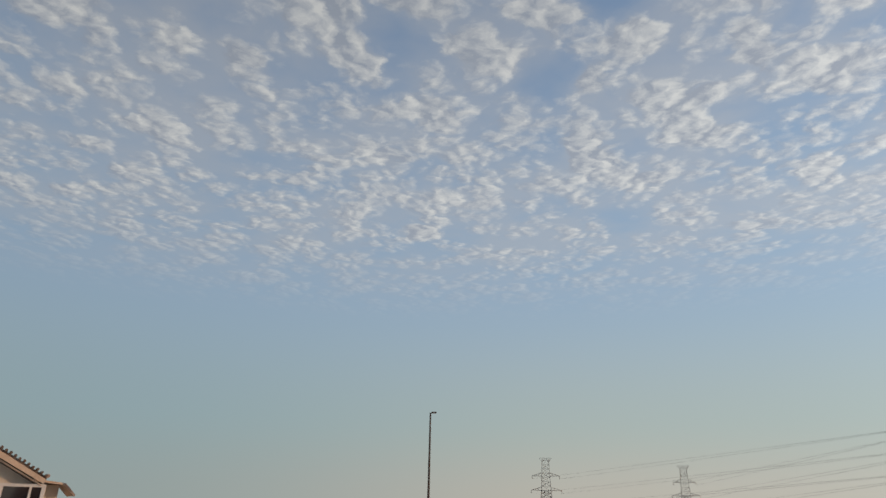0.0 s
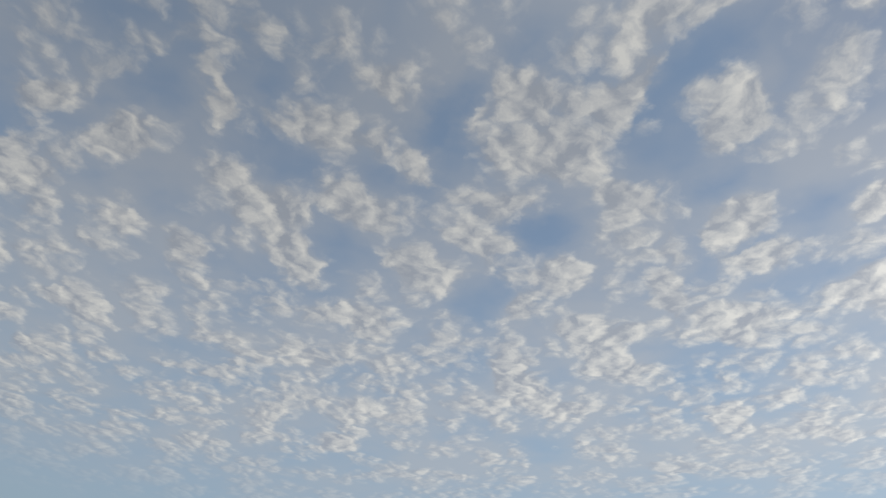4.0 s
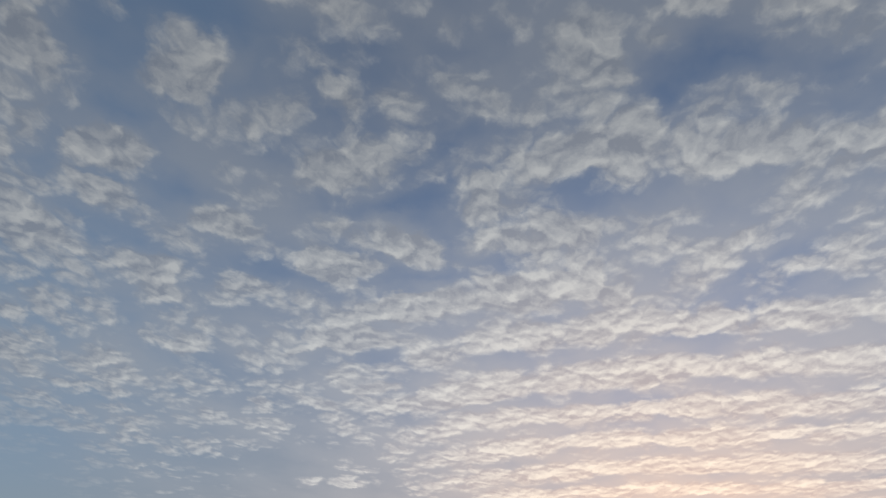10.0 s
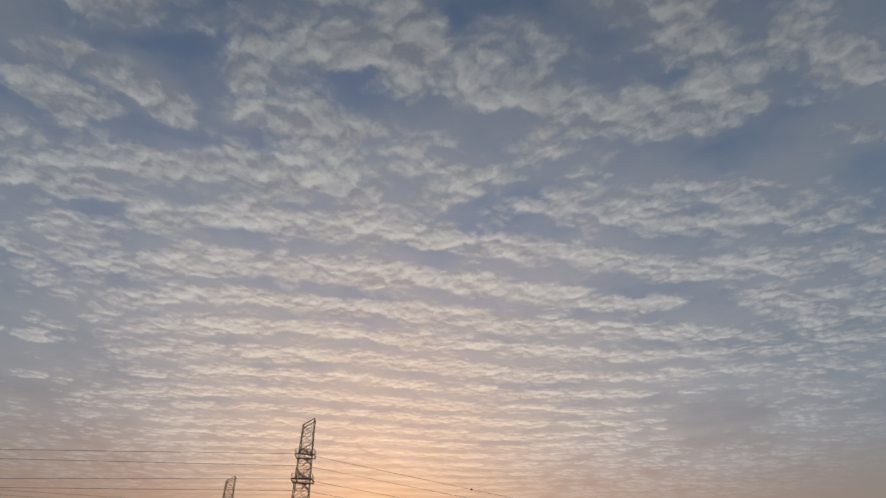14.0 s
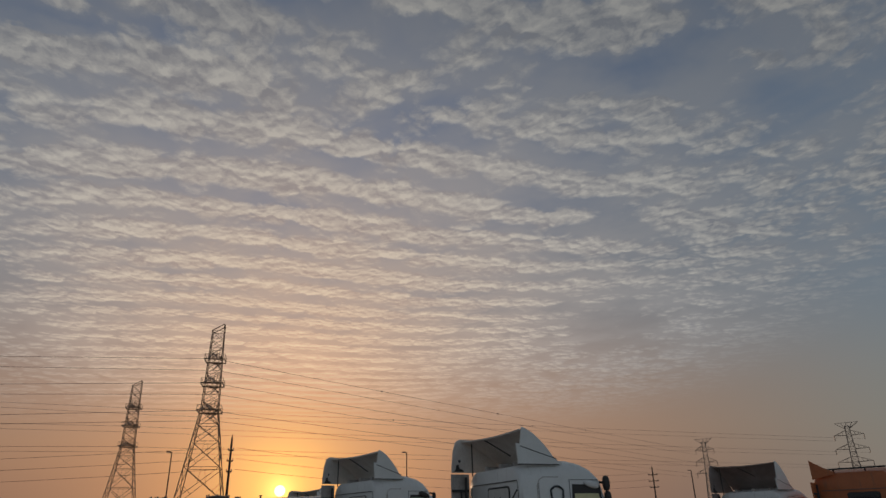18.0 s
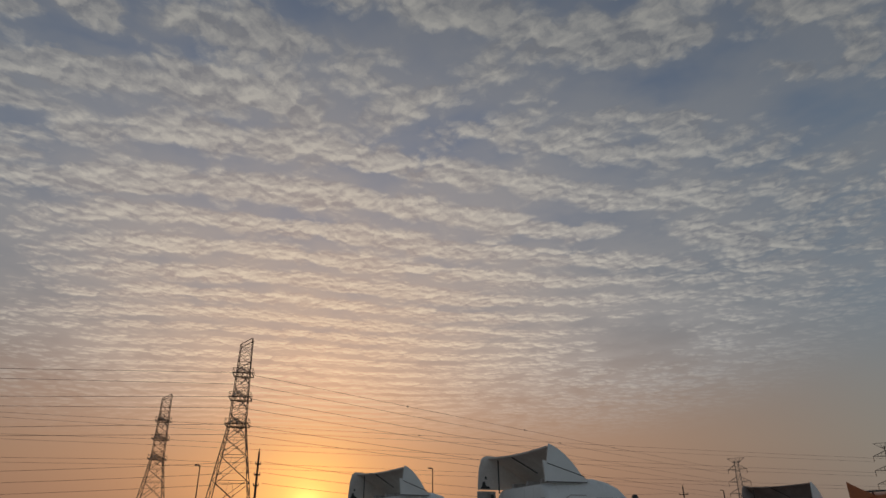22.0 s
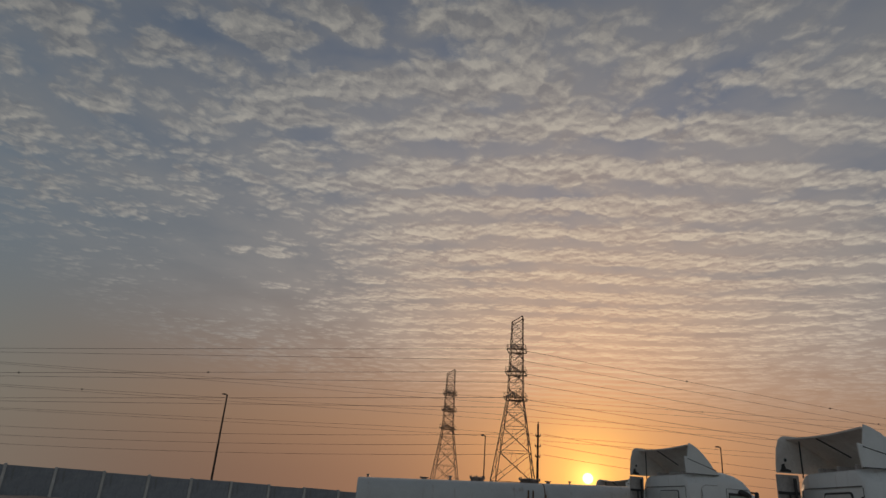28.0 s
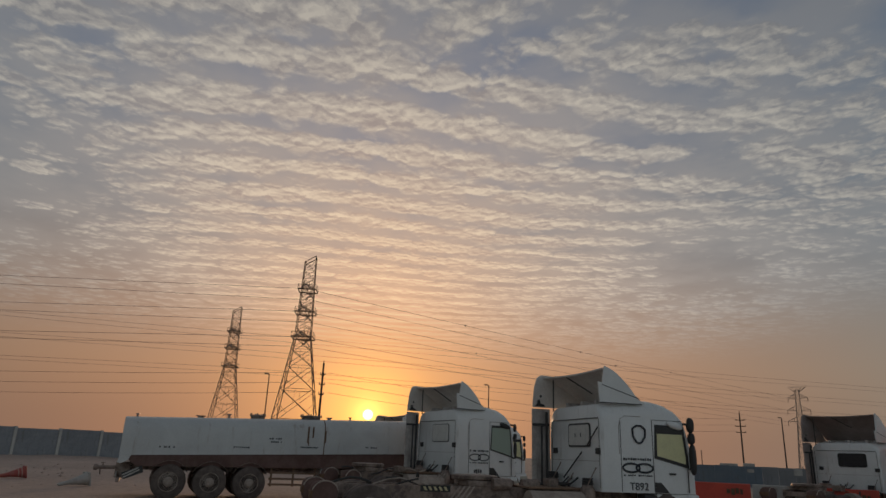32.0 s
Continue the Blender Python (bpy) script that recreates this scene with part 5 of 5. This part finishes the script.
def utility_pole(az, el, h, turn=0.0, wide=1.0):
    dist = (h - EYE) / math.tan(radians(el))
    m = at(az, dist, 0, turn)
    g = thing("utility_pole", m, "dark wooden utility pole with short crossarms", "utility pole", "utility poles")
    bm = B()
    rod(bm, (0, 0, -0.1), (0, 0, h), 0.17, 0.11, 10)
    part("column", bm, WOOD, g, smooth=True)
    for z, w in ((h - 1.3, 0.75), (h - 2.4, 0.85), (h - 3.5, 0.75)):
        bm = B()
        w *= wide
        box(bm, -w, w, -0.06, 0.06, z - 0.07, z + 0.07, 0.01)
        arm = part("crossarm", bm, WOOD, g)
        for x in (-w * 0.9, w * 0.9):
            bm = B()
            rod(bm, (x, 0, z + 0.06), (x, 0, z + 0.26), 0.055, sides=8)
            part("insulator", bm, CHASSIS, arm)
    bm = B()
    rod(bm, (0, 0, h), (0, 0, h + 0.3), 0.05)
    part("cap", bm, WOOD, g)
    return m, h


POLE_A = utility_pole(94.15, 7.0, 11.0, wide=0.38)
POLE_B = utility_pole(128.3, 3.97, 11.0, wide=1.1)
POLE_C = utility_pole(38.0, math.degrees(math.atan2(9.6 - EYE, 150)), 9.6, wide=0.55)
for z, k in ((-1.05, 1), (-2.15, 1), (-3.25, 1)):
    a = POLE_A[0] @ Vector((0.6, 0, POLE_A[1] + z))
    b = POLE_B[0] @ Vector((-0.6, 0, POLE_B[1] + z))
    cable(a, b, 1.4, 0.016, "thin overhead cable between utility poles", "utility cables")
    c = POLE_A[0] @ Vector((-0.6, 0, POLE_A[1] + z))
    d = POLE_C[0] @ Vector((0.4, 0, 9.6 + z))
    cable(c, d, 1.6, 0.016, "thin overhead cable between utility poles", "utility cables")

# ---------------------------------------------------------------- lattice towers and power lines


def member(bm, a, b, r):
    rod(bm, a, b, r, sides=4)


def tower(az, el, h, turn, base=4.3, arms=((32.7, 3.8), (28.0, 4.3), (22.9, 4.7)), waist=22.9, body=1.55, head=1.05, crown=3.4, deck=True, label="", r=0.13, fade=None):
    """A lattice tower; its crossarms lie along local y, so the lines run along local x."""
    dist = (h - EYE) / math.tan(radians(el))
    m = at(az, dist, 0, turn)
    mat = fade or STEEL
    g = thing("transmission_tower", m, label, "transmission tower", "transmission towers")

    def half(z):
        if z <= waist:
            return base + (body - base) * z / waist
        return body + (head - body) * (z - waist) / (h - waist)

    def keep(name, bars):
        """Near towers carry every bar as a part of its own, far ones whole panels."""
        if deck:
            for a, b, radius in bars:
                one = B()
                rod(one, a, b, radius, sides=4)
                part(name, one, mat, g)
        else:
            one = B()
            for a, b, radius in bars:
                rod(one, a, b, radius, sides=4)
            part(name, one, mat, g)

    corners = ((-1, -1), (1, -1), (1, 1), (-1, 1))
    for sx, sy in corners:
        bm = B()
        member(bm, (sx * half(0), sy * half(0), -0.1), (sx * half(waist), sy * half(waist), waist), r * 1.25)
        part("leg", bm, mat, g)
    # bracing below the waist
    levels = [0.0, waist * 0.30, waist * 0.55, waist * 0.75, waist * 0.89, waist]
    for k, (z0, z1) in enumerate(zip(levels, levels[1:])):
        bm = []
        for i in range(4):
            (ax, ay), (bx, by) = corners[i], corners[(i + 1) % 4]
            p0, q0 = Vector((ax * half(z0), ay * half(z0), z0)), Vector((bx * half(z0), by * half(z0), z0))
            p1, q1 = Vector((ax * half(z1), ay * half(z1), z1)), Vector((bx * half(z1), by * half(z1), z1))
            bm.append((p0, q1, r * 0.6))
            bm.append((q0, p1, r * 0.6))
            bm.append((p1, q1, r * 0.55))
            if k < (4 if deck else 3):
                bm.append((p0.lerp(q1, 0.25), p0.lerp(p1, 0.5), r * 0.4))
                bm.append((q0.lerp(p1, 0.25), q0.lerp(q1, 0.5), r * 0.4))
                bm.append((p0.lerp(q1, 0.5), p1.lerp(q1, 0.5), r * 0.4))
        keep("brace" if deck else "bracing", bm)
    # upper body
    n = 9 if deck else 7
    for k in range(n):
        z0, z1 = waist + (h - 1.5 - waist) * k / n, waist + (h - 1.5 - waist) * (k + 1) / n
        bm = []
        for i in range(4):
            (ax, ay), (bx, by) = corners[i], corners[(i + 1) % 4]
            p0, q0 = Vector((ax * half(z0), ay * half(z0), z0)), Vector((bx * half(z0), by * half(z0), z0))
            p1, q1 = Vector((ax * half(z1), ay * half(z1), z1)), Vector((bx * half(z1), by * half(z1), z1))
            bm.append((p0, p1, r * 0.85))
            bm.append((p0, q1, r * 0.42))
            if deck or k % 2:
                bm.append((q0, p1, r * 0.42))
            bm.append((p1, q1, r * 0.4))
        keep("strut" if deck else "body_section", bm)
    ends = []
    for z, reach in arms:
        for s in (-1, 1):
            bm = B()
            w = half(z)
            tip = Vector((0, s * (w + reach), z + 0.2))
            for sx in (-1, 1):
                member(bm, (sx * w, s * w, z), tip, r * 0.8)
                member(bm, (sx * half(z + 2.2), s * half(z + 2.2), z + 2.2), tip, r * 0.6)
                for t in (0.3, 0.6):
                    member(bm, Vector((sx * w, s * w, z)).lerp(tip, t), Vector((sx * half(z + 2.2), s * half(z + 2.2), z + 2.2)).lerp(tip, t), r * 0.45)
            for t in (0.15, 0.35, 0.55, 0.75):
                member(bm, Vector((-w, s * w, z)).lerp(tip, t), Vector((w, s * w, z)).lerp(tip, t), r * 0.45)
            arm = part("crossarm", bm, mat, g)
            for sx in (-1, 1):
                bm = B()
                if deck:
                    end = tip + Vector((sx * 0.9, 0, -1.0))
                else:
                    end = tip + Vector((0, sx * 0.01, -2.2))
                rod(bm, tip, end, r * 1.1, sides=6)
                part("insulator", bm, CHASSIS, arm)
            ends.append(tip - Vector((0, 0, 1.0 if deck else 2.2)))
        if deck:
            bm = B()
            w = half(z) + 0.6
            for y in (-w, w):
                box(bm, -w, w, y - 0.06, y + 0.06, z - 0.18, z + 0.05)
                box(bm, -w, w, y - 0.03, y + 0.03, z + 0.85, z + 0.92)
                for i in range(6):
                    x = -w + 2 * w * i / 5
                    box(bm, x - 0.035, x + 0.035, y - 0.035, y + 0.035, z, z + 0.9)
            for x in (-w, w):
                box(bm, x - 0.06, x + 0.06, -w, w, z - 0.18, z + 0.05)
                box(bm, x - 0.03, x + 0.03, -w, w, z + 0.85, z + 0.92)
            part("platform", bm, mat, g, "railed work platform")
    # peak: a slanting cap, or the horns of the far towers
    bm = B()
    w = half(h - 1.5)
    zl, zr = h - 1.5, h - 0.1
    if deck:
        p = [Vector((-w, -w, zl)), Vector((w, -w, zr)), Vector((w, w, zr)), Vector((-w, w, zl))]
        for i in range(4):
            member(bm, p[i], p[(i + 1) % 4], r)
        for s in (-1, 1):
            member(bm, (w, s * w, h - 1.5), (w, s * w, zr), r)
            member(bm, (-w, s * w, zl), (w, s * w, zr), r * 0.6)
    else:
        for s in (-1, 1):
            tip = Vector((0, s * crown, h))
            for sx in (-1, 1):
                member(bm, (sx * w, s * w, h - 2.6), tip, r * 0.8)
                member(bm, (sx * w, s * w, h - 2.6), (sx * 0.3, s * crown * 0.5, h), r * 0.6)
                member(bm, (sx * w, s * w, h - 2.6), (0, 0, h), r * 0.6)
            member(bm, (0, 0, h), tip, r * 0.8)
            ends.append(tip)
    part("peak", bm, mat, g)
    for sx, sy in corners:
        bm = B()
        box(bm, sx * half(0) - 0.5, sx * half(0) + 0.5, sy * half(0) - 0.5, sy * half(0) + 0.5, -0.2, 0.35, 0.03)
        part("footing", bm, POST, g)
    return [m @ e for e in ends]


NEAR = "sun-tinted steel lattice tower with three railed platforms"
FAR = "hazy far steel lattice tower with broad crossarms"
# zinc of the far towers carries the distance haze in its paler colour
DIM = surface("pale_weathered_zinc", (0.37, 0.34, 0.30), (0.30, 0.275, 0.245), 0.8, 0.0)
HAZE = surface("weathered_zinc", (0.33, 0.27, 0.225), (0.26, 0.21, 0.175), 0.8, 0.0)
P2 = tower(92.2, 15.94, 40.0, -6.0, base=5.0, label=NEAR, r=0.088)
P1 = tower(86.55, 11.11, 40.0, -8.0, base=4.8, label=NEAR, body=1.5, r=0.092)
BROAD = ((34.6, 3.4), (28.8, 3.9), (23.4, 4.0))
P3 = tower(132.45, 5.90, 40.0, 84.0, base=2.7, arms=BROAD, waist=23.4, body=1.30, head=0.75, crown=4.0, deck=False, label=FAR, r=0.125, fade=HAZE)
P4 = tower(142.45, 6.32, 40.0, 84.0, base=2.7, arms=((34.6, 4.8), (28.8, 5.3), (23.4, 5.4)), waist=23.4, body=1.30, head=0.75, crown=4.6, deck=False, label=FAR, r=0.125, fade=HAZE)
WIDE = ((27.5, 7.0), (17.6, 7.6), (8.5, 7.4))
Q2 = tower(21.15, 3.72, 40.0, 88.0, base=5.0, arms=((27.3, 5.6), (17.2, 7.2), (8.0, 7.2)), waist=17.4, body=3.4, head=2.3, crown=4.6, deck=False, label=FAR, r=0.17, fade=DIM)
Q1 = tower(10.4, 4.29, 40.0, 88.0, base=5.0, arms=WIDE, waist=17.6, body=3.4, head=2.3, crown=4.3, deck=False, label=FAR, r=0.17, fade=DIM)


def line(near_ends, far_ends, sag, radius):
    """Joins the arms of two towers, near side to near side."""
    for i in range(0, len(near_ends), 2):
        a = sorted(near_ends[i:i + 2], key=lambda c: c.xy.length)
        b = sorted(far_ends[i:i + 2], key=lambda c: c.xy.length)
        for c, d in zip(a, b):
            cable(c, d, sag, radius, "dark high-voltage cable hung between lattice towers", "high-voltage cables")


line(P2, P3, 0.4, 0.034)
line(P2, Q2, 0.5, 0.034)
line(P1, P4, 0.4, 0.030)
line(P1, Q1, 0.5, 0.030)

# dark marker balls strung on the upper cables
for ends, far, i, spots, sag in ((P2, P3, 0, (0.16, 0.33, 0.52), 0.4), (P2, Q2, 2, (0.12, 0.21, 0.30), 0.5), (P1, P4, 0, (0.25, 0.42), 0.4), (P1, Q1, 2, (0.2, 0.33), 0.5)):
    a = sorted(ends[i:i + 2], key=lambda c: c.xy.length)[0]
    b = sorted(far[i:i + 2], key=lambda c: c.xy.length)[0]
    for t in spots:
        bm = B()
        bmesh.ops.create_uvsphere(bm, u_segments=12, v_segments=8, radius=0.22)
        rod(bm, (-0.30, 0, 0), (0.30, 0, 0), 0.05)
        solid("marker_ball", bm, BLACK, Matrix.Translation(on_cable(a, b, sag, t)), "dark round warning marker on a high-voltage cable", "marker ball", "warning markers", smooth=True)
